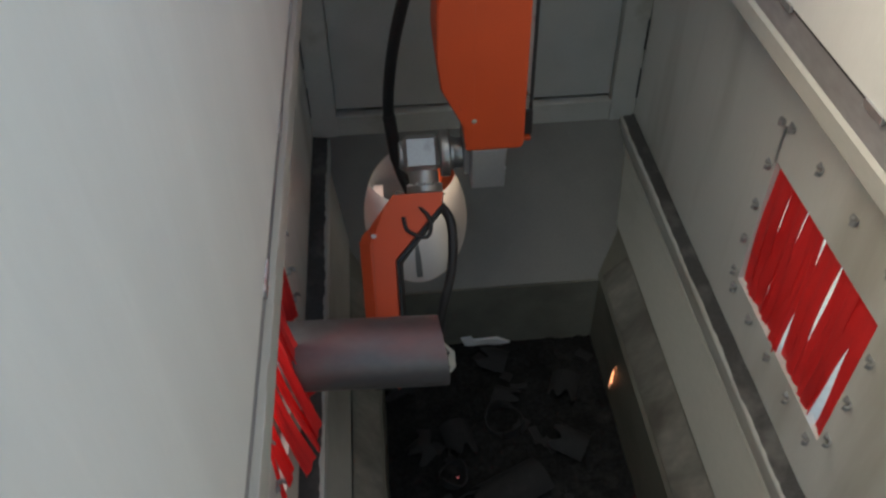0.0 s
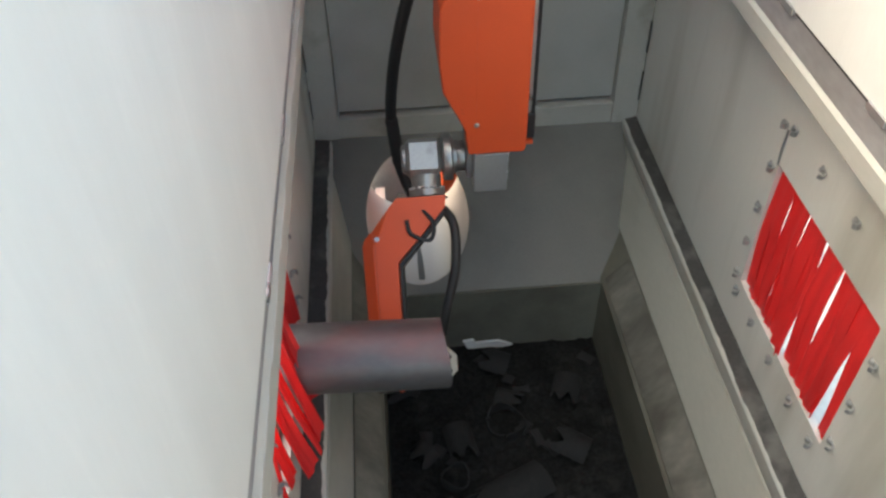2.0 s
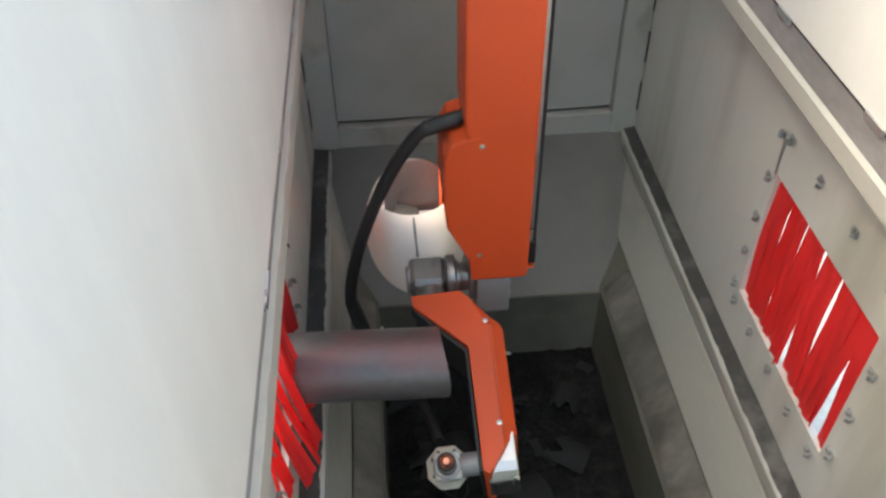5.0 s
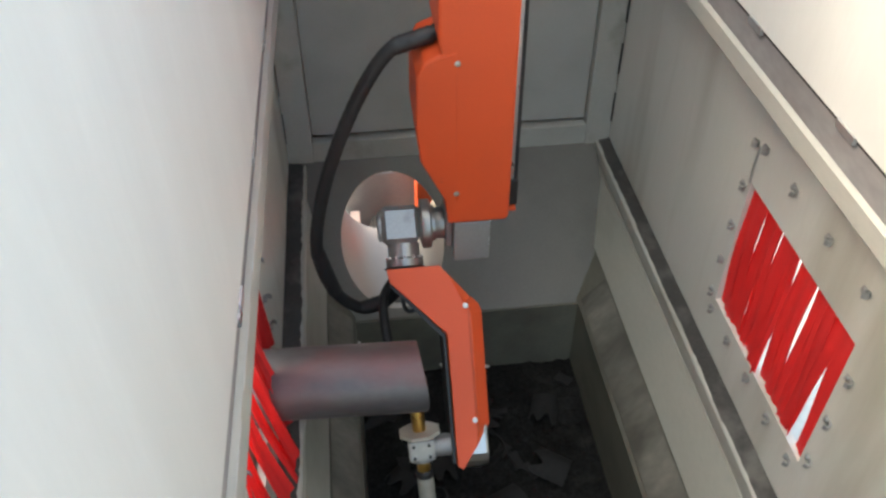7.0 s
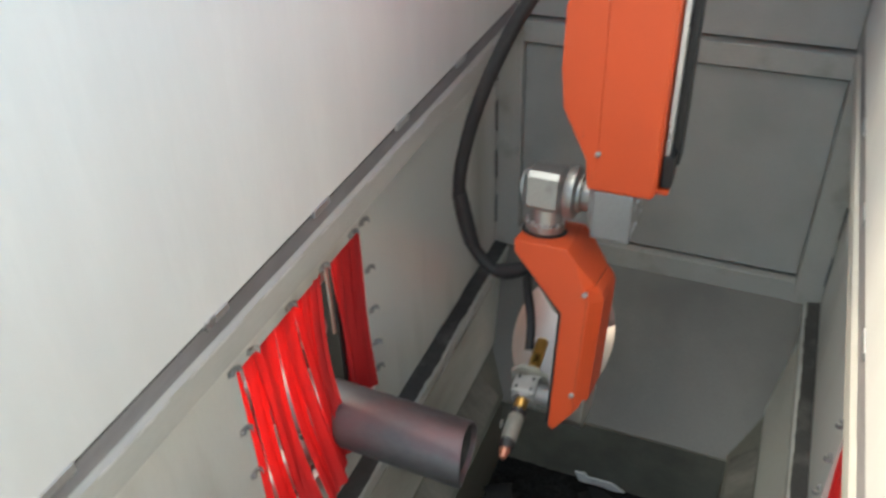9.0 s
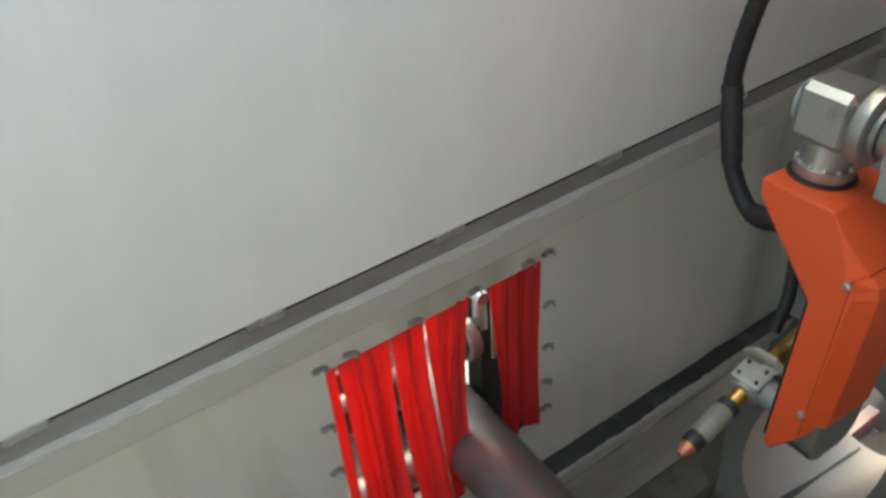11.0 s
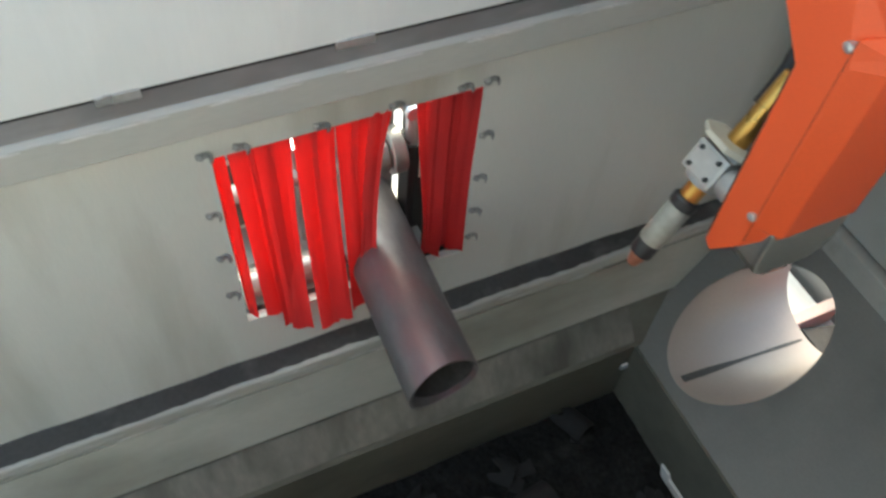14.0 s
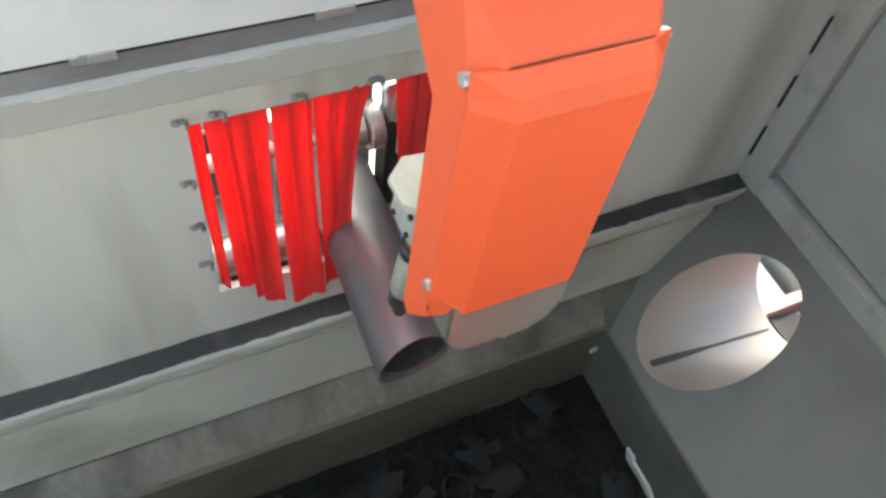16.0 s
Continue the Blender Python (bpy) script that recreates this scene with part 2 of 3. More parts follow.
# unseen plate, added only to shade the back wall and sloping plate
structure("ceiling", box(-T, W + T, 1.07, 1.72, 2.145, 2.165), PANEL, "unseen plate added over the top to shade the back of the booth", "ceiling")
structure("wall_front", box(-T, W + T, Y0 - T, Y0, -0.6, 0.15), WALL, "low grey painted front sill of the open booth", "wall")

# back wall: frame members and two sunk panels with dark sealing gaps
structure("wall_back", join(box(0.0, 0.14, 1.70, 1.715, -0.6, 2.14), box(0.59, W, 1.70, 1.715, -0.6, 2.14), box(0.14, 0.59, 1.70, 1.715, 0.25, 2.14)), DARK, "dark backing plate behind the panels", "wall")
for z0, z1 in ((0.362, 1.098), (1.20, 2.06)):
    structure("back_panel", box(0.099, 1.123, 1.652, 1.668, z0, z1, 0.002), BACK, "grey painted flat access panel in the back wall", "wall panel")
for x0, x1 in ((0.0, 0.096), (1.126, W)):
    structure("trim", box(x0, x1, 1.622, 1.70, -0.6, 2.14, 0.004), FRAME, "grey upright frame member of the back wall", "frame")
for z0, z1 in ((0.232, 0.346), (1.112, 1.188), (2.075, 2.14)):
    structure("trim", box(0.096, 1.126, 1.625, 1.70, z0, z1, 0.004), FRAME, "grey cross frame member of the back wall", "frame")

def soot_layer(w, z, seed):
    """Soot along a ledge: heaped against the wall, ragged at its free edge."""
    bm, rows, n = bmesh.new(), [], 260
    for i in range(n + 1):
        y = Y0 + (1.622 - Y0) * i / n
        edge = w * (0.92 + 0.09 * noise.noise((y * 6, seed, 0.5)) + 0.08 * noise.noise((y * 41, seed, 1.5)))
        lump = 0.003 + 0.006 * max(0, noise.noise((y * 14, seed, 3.5))) + 0.003 * abs(noise.noise((y * 45, seed, 5.5)))
        climb = 0.008 + 0.009 * max(0, noise.noise((y * 7, seed, 8.5)))
        rows.append([bm.verts.new(p) for p in ((0.0005, y, z - 0.002), (0.0005, y, z + climb), (0.3 * w, y, z + lump), (0.7 * edge, y, z + 0.8 * lump), (edge, y, z + 0.0004), (edge, y, z - 0.002))])
    for a, b in zip(rows, rows[1:]):
        for k in range(6):
            bm.faces.new((a[k], a[(k + 1) % 6], b[(k + 1) % 6], b[k]))
    bm.faces.new(rows[0]), bm.faces.new(rows[-1])
    return finish(bm, 0, True)


# rails along both side walls: upper tube rails and lower ledges
for side in (0, 1):
    def flip(bm):
        if side:
            bm.transform(Matrix.Translation((W, 0, 0)) @ Matrix.Diagonal((-1, 1, 1, 1)))
            bmesh.ops.reverse_faces(bm, faces=bm.faces)
        return bm
    top, low = ((1.226, 1.156), (1.2, 1.15))[side]
    structure("rail", flip(prism([(0.0, 1.272), (0.084, 1.272), (0.084, top + 0.006), (0.092, top + 0.006), (0.1, top - 0.002), (0.1, low + 0.006), (0.095, low), (0.0, low)], "y", Y0, 1.622)), FRAME, "grey painted folded rail along the side wall", "rail")
    structure("trim", flip(box(0.080, 0.0935, Y0, 1.62, 1.274, 1.2815)), DARK, "thin dark seam above the rail", "seam")
    structure("trim", flip(box(0.0845, 0.0915, Y0, 1.62, top + 0.0065, 1.2735)), GASKET, "dusty brown-grey sealing strip between rail and panel", "seal")
    z, w, zb, bend, edge = (0.258, 0.274)[side], (0.064, 0.054)[side], 0.165, (0.112, 0.02), (0.204, -0.09)
    structure("ledge", flip(prism([(0.0, zb), (w - 0.014, zb), (w - 0.014, z - 0.056), (w - 0.011, z - 0.049), (w - 0.003, z - 0.043), (w, z - 0.036), (w, z - 0.008), (w - 0.002, z - 0.003), (w - 0.007, z), (0.0, z)], "y", Y0, 1.622)), FRAME, "grimy steel tube ledge along the foot of the wall", "ledge")
    structure("trim", flip(soot_layer(w - 0.006, z, side)), SOOTY, "black soot lying in drifts on the ledge", "soot")
    structure("hopper_plate", flip(prism([(w - 0.016, zb + 0.022), (w - 0.008, zb + 0.022), (w - 0.004, zb + 0.012), (bend[0], bend[1] + 0.001), (bend[0] - 0.01, bend[1] + 0.001), (w - 0.016, zb)], "y", Y0, 1.64)), PLATE, "steep grey hopper plate below the ledge", "hopper plate")
    structure("hopper_side", flip(prism([(bend[0] - 0.012, bend[1]), edge, (edge[0], -0.6), (edge[0] - 0.008, -0.6), (edge[0] - 0.008, edge[1] - 0.008), (bend[0] - 0.012, bend[1] - 0.008)], "y", Y0, 1.64)), HOPPER, "bent hopper shelf and pit wall, soot and pit shade in its colour", "hopper plate")
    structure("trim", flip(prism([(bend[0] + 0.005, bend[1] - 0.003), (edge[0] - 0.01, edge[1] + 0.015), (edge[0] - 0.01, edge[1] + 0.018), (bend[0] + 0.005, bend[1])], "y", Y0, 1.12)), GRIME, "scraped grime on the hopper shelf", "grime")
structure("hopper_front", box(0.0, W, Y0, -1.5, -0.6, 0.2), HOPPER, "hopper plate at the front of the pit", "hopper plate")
structure("floor", box(0.15, W - 0.15, Y0, 1.6, -0.64, -0.6), SLAG, "black steel pit bottom", "floor")


SLOPE = 0.7327
DUCT_R, DUCT_X, DUCT_FALL = 0.19, 0.363, 0.19   # radius, centre line, fall of the duct towards the back


def on_slope(x, y):
    return Vector((x, y, -0.10 + SLOPE * (y - 1.13)))


def duct_ring(k, steps, r):
    """Where a straight line along the duct wall meets the sloping plate."""
    a = 2 * math.pi * k / steps
    axis = Vector((0, 1, -DUCT_FALL)).normalized()
    over = Vector((0, DUCT_FALL, 1)).normalized()
    p = Vector((DUCT_X, 1.37, 0.076)) + r * (math.cos(a) * Vector((1, 0, 0)) + math.sin(a) * over)
    d = (-0.10 + SLOPE * (p.y - 1.13) - p.z) / (axis.z - SLOPE * axis.y)
    return p + d * axis, axis


def sloping_plate():
    """The slanting back plate of the hopper with the round opening of the duct."""
    bm = bmesh.new()
    steps = 64
    x0, x1, y0, y1 = 0.05, W - 0.05, 1.13, 1.63
    ring = [bm.verts.new(duct_ring(k, steps, DUCT_R)[0]) for k in range(steps)]
    outer, c = [], Vector((DUCT_X, 1.37))
    for v in ring:
        d = Vector((v.co.x, v.co.y)) - c
        s = min((x1 - c.x if d.x > 0 else c.x - x0) / max(abs(d.x), 1e-6), (y1 - c.y if d.y > 0 else c.y - y0) / max(abs(d.y), 1e-6))
        outer.append(bm.verts.new(on_slope(c.x + d.x * s, c.y + d.y * s)))
    for k in range(steps):
        j = (k + 1) % steps
        bm.faces.new((ring[k], ring[j], outer[j], outer[k]))
    for x, y in ((x1, y1), (x0, y1), (x1, y0), (x0, y0)):
        corner = on_slope(x, y)
        k = next(k for k in range(steps) if abs(outer[k].co.x - outer[(k + 1) % steps].co.x) > 1e-5 and abs(outer[k].co.y - outer[(k + 1) % steps].co.y) > 1e-5
                 and abs((outer[k].co.x if abs(outer[k].co.x - x) < 1e-4 else outer[(k + 1) % steps].co.x) - x) < 1e-4 and abs((outer[k].co.y if abs(outer[k].co.y - y) < 1e-4 else outer[(k + 1) % steps].co.y) - y) < 1e-4)
        bm.faces.new((outer[k], outer[(k + 1) % steps], bm.verts.new(corner)))
    geom = bmesh.ops.extrude_face_region(bm, geom=bm.faces[:])
    for v in geom["geom"]:
        if isinstance(v, bmesh.types.BMVert):
            v.co += Vector((0, 0.005, -0.007))
    bmesh.ops.recalc_face_normals(bm, faces=bm.faces)
    return bm


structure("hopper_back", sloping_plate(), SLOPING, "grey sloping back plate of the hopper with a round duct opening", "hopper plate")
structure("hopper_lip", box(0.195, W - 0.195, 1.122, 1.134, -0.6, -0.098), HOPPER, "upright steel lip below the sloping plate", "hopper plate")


def duct():
    """The round duct from the sloping plate out through the back wall."""
    bm, steps, rows = bmesh.new(), 64, []
    for rad in (DUCT_R, DUCT_R + 0.004):
        for end in (0, 1):
            ring = []
            for k in range(steps):
                p, axis = duct_ring(k, steps, rad)
                p = p + 0.002 * axis if not end else p + axis * ((1.735 - p.y) / axis.y)
                ring.append(bm.verts.new(p))
            rows.append(ring)
    for a, b in ((rows[0], rows[1]), (rows[1], rows[3]), (rows[3], rows[2]), (rows[2], rows[0])):
        for k in range(steps):
            j = (k + 1) % steps
            bm.faces.new((a[k], a[j], b[j], b[k]))
    return finish(bm, 0, True)


def duct_seam():
    """A sooty lap seam along the bottom of the duct, widest at the front."""
    bm = bmesh.new()
    rows = []
    for i in range(13):
        t = i / 12
        half = 0.011 * (1 - 0.75 * t) + 0.002 * math.sin(9 * t)
        p, axis = duct_ring(48, 64, DUCT_R - 0.0012)
        p = p + axis * (0.03 + t * (1.72 - 0.03 - p.y))
        rows.append([bm.verts.new(p + Vector((dx * half, 0, 0.03 * (dx * half) ** 2 / DUCT_R + h))) for dx, h in ((-1, 0), (1, 0), (1, 0.0014), (-1, 0.0014))])
    for a, b in zip(rows, rows[1:]):
        for k in range(4):
            bm.faces.new((a[k], a[(k + 1) % 4], b[(k + 1) % 4], b[k]))
    bm.faces.new(rows[0]), bm.faces.new(rows[-1])
    return finish(bm)


duct_thing = thing("extraction_duct", "short pale painted round duct through the back wall, open to daylight", "duct")
part("duct_wall", duct(), TUBE, duct_thing)
part("seam", duct_seam(), SOOTY, duct_thing, "sooty lap seam along the bottom of the duct")

# what shows beyond the duct: a machine outside the booth
outside = thing("workshop_machine", "white and grey machine housing standing behind the booth", "machine")
part("housing", box(-0.6, 1.3, 2.15, 2.9, -0.78, -0.20, 0.01), CAST, outside)
part("top_cover", box(-0.65, 1.35, 2.20, 3.0, -0.199, -0.14, 0.008), PANEL, outside, "white top cover")
part("side_box", box(0.50, 0.68, 1.95, 2.1, -0.78, -0.12, 0.008), ORANGE, outside, "orange painted box")
part("front_shelf", box(-0.5, 0.48, 1.85, 2.12, -0.52, -0.49, 0.004), PANEL, outside, "white front shelf")
part("side_rail", box(0.195, 0.24, 1.86, 2.115, -0.489, -0.385, 0.004), material("primed_wood", (0.56, 0.43, 0.39), 0.6), outside, "pale pinkish rail")
part("end_block", prism([(0.245, 1.93), (0.40, 1.93), (0.40, 2.06), (0.30, 2.11)], "z", -0.489, -0.42, 0.004), SOOTY, outside, "dark grey block")
part("stop", box(0.285, 0.31, 1.90, 1.925, -0.489, -0.43, 0.002), PANEL, outside, "small white stop")
part("foot", box(-0.48, 0.46, 1.87, 2.10, -0.78, -0.522), CAST, outside)

# ---------------------------------------------------------------- the pipe
PIPE_AT = Matrix.Translation((0.0, 0.3422, 0.546)) @ Vector((1, -0.030, -0.0133)).to_track_quat("Z", "Y").to_matrix().to_4x4()
PIPE_SEAM = 0.0
PIPE_NEAR = -1 if (PIPE_AT.to_3x3() @ Vector((1, 0, 0))).y > 0 else 1   # which side of the skew cut stands out
pipe = thing("steel_pipe", "dark mill-scale steel pipe through the curtain, heat sheen and red reflection in its colour", "pipe")


def pipe_wall():
    R, r, n = 0.0857, 0.0797, 64
    bm = bmesh.new()
    ends = [(R, -0.55), (R, 0.0), (R, 0.362), (R - 0.001, 0.365), (r + 0.001, 0.365), (r, 0.362), (r, -0.55)]
    rings = []
    for rad, z in ends:
        rings.append([bm.verts.new((rad * math.cos(2 * math.pi * k / n), rad * math.sin(2 * math.pi * k / n), z + (0.012 + 0.004 * math.cos(4 * math.pi * k / n) + 0.010 * math.cos(2 * math.pi * k / n) * PIPE_NEAR if z > 0.3 else 0))) for k in range(n)])
    for a, b in zip(rings, rings[1:] + rings[:1]):
        for k in range(n):
            j = (k + 1) % n
            bm.faces.new((a[k], a[j], b[j], b[k]))
    finish(bm, 0, True)
    bm.transform(PIPE_AT)
    return bm


part("pipe_wall", pipe_wall(), PIPE, pipe)

part("bore", lathe([(0.0788, -0.54), (0.0788, 0.358), (0.0768, 0.358), (0.0768, -0.54)], 48, PIPE_AT, True), SOOTY, pipe, "dark inside of the pipe")
part("punch_mark", lathe([(0.008, 0), (0.008, 0.0008)], 16, Matrix.Translation((0.352, 0.2515, 0.5675)) @ Vector((0, -0.94, 0.31)).to_track_quat("Z", "Y").to_matrix().to_4x4()), DARK, pipe, "small dark punch mark")
part("weld_seam", sweep([PIPE_AT @ Vector((0.0855 * math.cos(a), 0.0855 * math.sin(a), z)) for a, z in ((PIPE_SEAM, -0.5), (PIPE_SEAM, -0.1), (PIPE_SEAM, 0.15), (PIPE_SEAM, 0.36))], 0.0012, 6), SOOTY, pipe, "fine dark weld seam along the pipe")

# ---------------------------------------------------------------- strip curtains


def strip_mesh(width, height, sway, twist, seed, waist=0.12):
    """One hanging fabric strip in the y-z plane, hung at z = 0, with folds and a slight swing."""
    rnd = random.Random(seed)
    bm = bmesh.new()
    rows, cols = 12, 4
    ph = rnd.uniform(0, 6)
    grid = []
    for i in range(rows + 1):
        t = i / rows
        line = []
        for j in range(cols + 1):
            u = j / cols - 0.5
            a = twist * t
            w = width * (1 - waist * math.sin(math.pi * t))
            y = u * w * math.cos(a) + sway[1] * t
            x = u * w * math.sin(a) + sway[0] * t * t + 0.004 * math.sin(6 * t + ph) + 0.003 * math.cos(9 * u + ph)
            line.append(bm.verts.new((x, y, -height * t)))
        grid.append(line)
    for a, b in zip(grid, grid[1:]):
        for j in range(cols):
            bm.faces.new((a[j], a[j + 1], b[j + 1], b[j]))
    geom = bmesh.ops.extrude_face_region(bm, geom=bm.faces[:])
    for v in geom["geom"]:
        if isinstance(v, bmesh.types.BMVert):
            v.co.x += 0.0016
    return finish(bm, 0, True)


def clip(m):
    """A bent steel lug held by a screw, its free end curled up."""
    lug = prism([(0.001, -0.013), (0.004, -0.014), (0.005, 0.006), (0.012, 0.011), (0.017, 0.006), (0.0195, 0.008), (0.014, 0.0145), (0.008, 0.0145), (0.001, 0.008)], "z", -0.006, 0.006, 0.001)
    head = lathe([(0.006, 0.003), (0.006, 0.008), (0.004, 0.010)], 10, Matrix.Translation((0, -0.006, 0)) @ Matrix.Rotation(radians(90), 4, "Y"))
    bm = join(lug, head)
    bm.transform(m)
    return bm


left_curtain = thing("strip_curtain", "bright red hanging fabric strips, parted by the pipe", "curtain")
# strip: y at the top, width, length, sway (x, y), twist
LEFT = [(0.012, 0.030, 0.56, (0.010, 0.006), 0.9), (0.053, 0.047, 0.555, (0.02, 0.016), 0.1), (0.092, 0.049, 0.57, (0.05, 0.010), -0.12), (0.128, 0.048, 0.59, (0.06, -0.010), 0.3),
        (0.180, 0.047, 0.60, (0.07, 0.002), -0.2), (0.217, 0.049, 0.585, (0.075, -0.004), 0.25),
        (0.267, 0.046, 0.57, (0.07, -0.004), -0.3), (0.301, 0.047, 0.55, (0.05, -0.022), 0.4), (0.332, 0.036, 0.52, (0.07, -0.05), 0.6), (0.350, 0.030, 0.48, (0.05, -0.075), -0.5),
        (0.436, 0.044, 0.55, (-0.02, 0.035), -0.9), (0.468, 0.046, 0.56, (-0.015, 0.01), 0.7), (0.505, 0.046, 0.55, (-0.01, 0.004), -0.6), (0.542, 0.044, 0.555, (0.0, -0.004), 0.5)]
for i, (y, w, h, sway, tw) in enumerate(LEFT):
    bm = strip_mesh(w, h, sway, tw, i)
    bm.transform(Matrix.Translation((-0.012 + 0.003 * (i % 3), y, 1.006)))
    part("strip", bm, STRIP, left_curtain)
part("hanging_bar", box(-0.03, -0.022, -0.01, 0.57, 0.998, 1.02), ZINC, left_curtain, "steel hanging bar")

right_curtain = thing("strip_curtain", "red hanging fabric strips nearly closing the wall opening", "curtain")
for i in range(12):
    y = 0.074 + i * 0.0443
    slim = i in (2, 3, 4, 5, 6, 8)
    bm = strip_mesh(0.0482 if slim else 0.058, 0.43, (random.uniform(-0.003, 0.003), (0.034 if i == 1 else 0) - (0.006 if i == 0 else 0)), random.uniform(-0.06, 0.06) + (0.35 if i == 1 else 0), 40 + i, 0.05 if slim else 0.0)
    bm.transform(Matrix.Translation((W + 0.007 + 0.0045 * (i % 2), y, 0.866)))
    part("strip", bm, STRIP, right_curtain)
part("hanging_bar", box(W + 0.022, W + 0.03, 0.05, 0.61, 0.855, 0.872), ZINC, right_curtain, "steel hanging bar")

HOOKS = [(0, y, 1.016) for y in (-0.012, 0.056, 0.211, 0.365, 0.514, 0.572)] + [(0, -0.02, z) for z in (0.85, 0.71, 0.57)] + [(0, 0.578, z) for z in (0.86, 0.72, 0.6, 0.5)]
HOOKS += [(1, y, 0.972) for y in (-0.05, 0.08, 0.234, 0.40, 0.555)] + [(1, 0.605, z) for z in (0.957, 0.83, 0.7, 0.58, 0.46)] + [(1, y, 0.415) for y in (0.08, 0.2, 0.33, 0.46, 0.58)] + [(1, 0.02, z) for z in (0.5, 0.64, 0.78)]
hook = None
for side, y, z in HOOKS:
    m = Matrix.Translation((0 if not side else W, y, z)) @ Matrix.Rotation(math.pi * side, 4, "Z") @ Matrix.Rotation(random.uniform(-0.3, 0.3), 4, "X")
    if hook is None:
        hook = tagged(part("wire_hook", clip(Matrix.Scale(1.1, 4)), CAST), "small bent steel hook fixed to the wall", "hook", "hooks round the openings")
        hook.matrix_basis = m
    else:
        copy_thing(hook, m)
cover = thing("cover_strip", "narrow bent wire stay above the curtain", "wire")
part("wire", sweep([(W - 0.004, 0.582, 0.957), (W - 0.006, 0.583, 0.90), (W - 0.004, 0.583, 0.852)], 0.003, 6), ZINC, cover)

def scuff(length, width, seed):
    """A thin ragged scrape of bare paint lying on a surface, along y."""
    bm, rows, n = bmesh.new(), [], 18
    for i in range(n + 1):
        t = i / n
        half = 0.5 * width * math.sin(math.pi * t) ** 0.6 * (0.7 + 0.5 * noise.noise((t * 7, seed, 0.2))) + 0.0003
        mid = 0.4 * width * noise.noise((t * 4, seed, 4.2))
        rows.append([bm.verts.new((x, length * (t - 0.5), mid + u)) for x, u in ((0, -half), (0, half), (0.0006, half * 0.8), (0.0006, -half * 0.8))])
    for a, b in zip(rows, rows[1:]):
        for k in range(4):
            bm.faces.new((a[k], a[(k + 1) % 4], b[(k + 1) % 4], b[k]))
    bm.faces.new(rows[0]), bm.faces.new(rows[-1])
    return finish(bm)


BARE = material("scraped_paint", (0.56, 0.55, 0.53), 0.4, 0.0, (120, 0.1), (9, 0.15))
for k in range(22):
    y = -0.95 + 0.108 * k + 0.05 * math.sin(3.1 * k)
    ob = structure("trim", scuff(0.05 + 0.05 * abs(math.sin(1.7 * k)), 0.004 + 0.004 * abs(math.sin(2.3 * k)), k), BARE, "pale scrape along the edge of the rail", "scrape")
    ob.location = (0.1, y, 1.2195)
    ob = structure("trim", scuff(0.05 + 0.06 * abs(math.sin(2.9 * k)), 0.005 + 0.004 * abs(math.sin(1.3 * k)), k + 40), BARE, "pale scrape on the tube ledge", "scrape")
    ob.location = (0.0641, y, 0.225 + 0.02 * math.sin(5.1 * k))

# slots of the hinge plate above the left rail, and weld dashes on the back posts
for y in (-0.88, -0.5, -0.12, 0.25, 0.65, 1.04):
    tagged(part("hinge_plate", box(0.092, 0.1015, y - 0.033, y + 0.033, 1.269, 1.286, 0.002), ZINC), "pale metal tab in the seam above the rail", "tab", "tabs along the seam")
    tagged(part("hinge_plate", box(W - 0.1015, W - 0.092, y - 0.10, y - 0.035, 1.269, 1.286, 0.002), ZINC), "pale metal tab in the seam above the rail", "tab", "tabs along the seam")
for x in (0.003, W - 0.006):
    for k in range(9):
        tagged(part("gap", box(x, x + 0.003, 1.612, 1.6225, 0.36 + 0.2 * k, 0.48 + 0.2 * k), DARK), "dark slit between wall and post", "slit", "slits along the post", "structure")

# ---------------------------------------------------------------- behind the left opening: the pipe feeder
feeder = thing("pipe_feeder", "steel roller support and guide rods outside the wall", "pipe support")
ALONG_X = Matrix.Rotation(radians(90), 4, "Y")
def rod_x(r, y, z, x0, x1, mat, name, label=""):
    part(name, lathe([(r * 0.9, x0), (r, x0 + 0.004), (r, x1 - 0.004), (r * 0.9, x1)], 24, Matrix.Translation((0, y, z)) @ ALONG_X), mat, feeder, label)
def rod_y(r, x, z, y0, y1, mat, name, label=""):
    part(name, lathe([(r * 0.9, -y1), (r, 0.004 - y1), (r, -y0 - 0.004), (r * 0.9, -y0)], 24, Matrix.Translation((x, 0, z)) @ Matrix.Rotation(radians(90), 4, "X")), mat, feeder, label)
rod_y(0.046, -0.10, 0.775, 0.355, 0.385, STEEL, "roller", "bright steel roller")
rod_y(0.056, -0.10, 0.775, 0.388, 0.425, STEEL, "roller")
rod_y(0.018, -0.10, 0.775, 0.32, 0.45, BLACK, "axle")
rod_y(0.05, -0.075, 0.465, 0.005, 0.25, STEEL, "roller", "large steel support roller")
rod_y(0.02, -0.075, 0.465, -0.06, 0.32, BLACK, "axle")
part("post", box(-0.2, -0.165, 0.40, 0.435, -0.78, 1.15, 0.004), CAST, feeder, "grey upright post")
part("post", box(-0.24, -0.2, 0.20, 0.245, -0.78, 0.75, 0.004), ZINC, feeder, "steel upright post")
part("bracket", box(-0.13, -0.07, 0.432, 0.452, 0.50, 0.80, 0.005), BLACK, feeder, "dark bearing bracket")
part("bracket", box(-0.14, -0.06, -0.04, -0.015, 0.40, 0.56, 0.005), BLACK, feeder, "dark bearing bracket")
rod_x(0.018, 0.43, 0.92, -0.3, -0.05, ZINC, "guide_rod", "zinc guide rod")
part("guide_rod", lathe([(0.017, 0.79), (0.017, 1.1)], 20, Matrix.Translation((-0.09, 0.447, 0))), ZINC, feeder, "upright zinc rod")
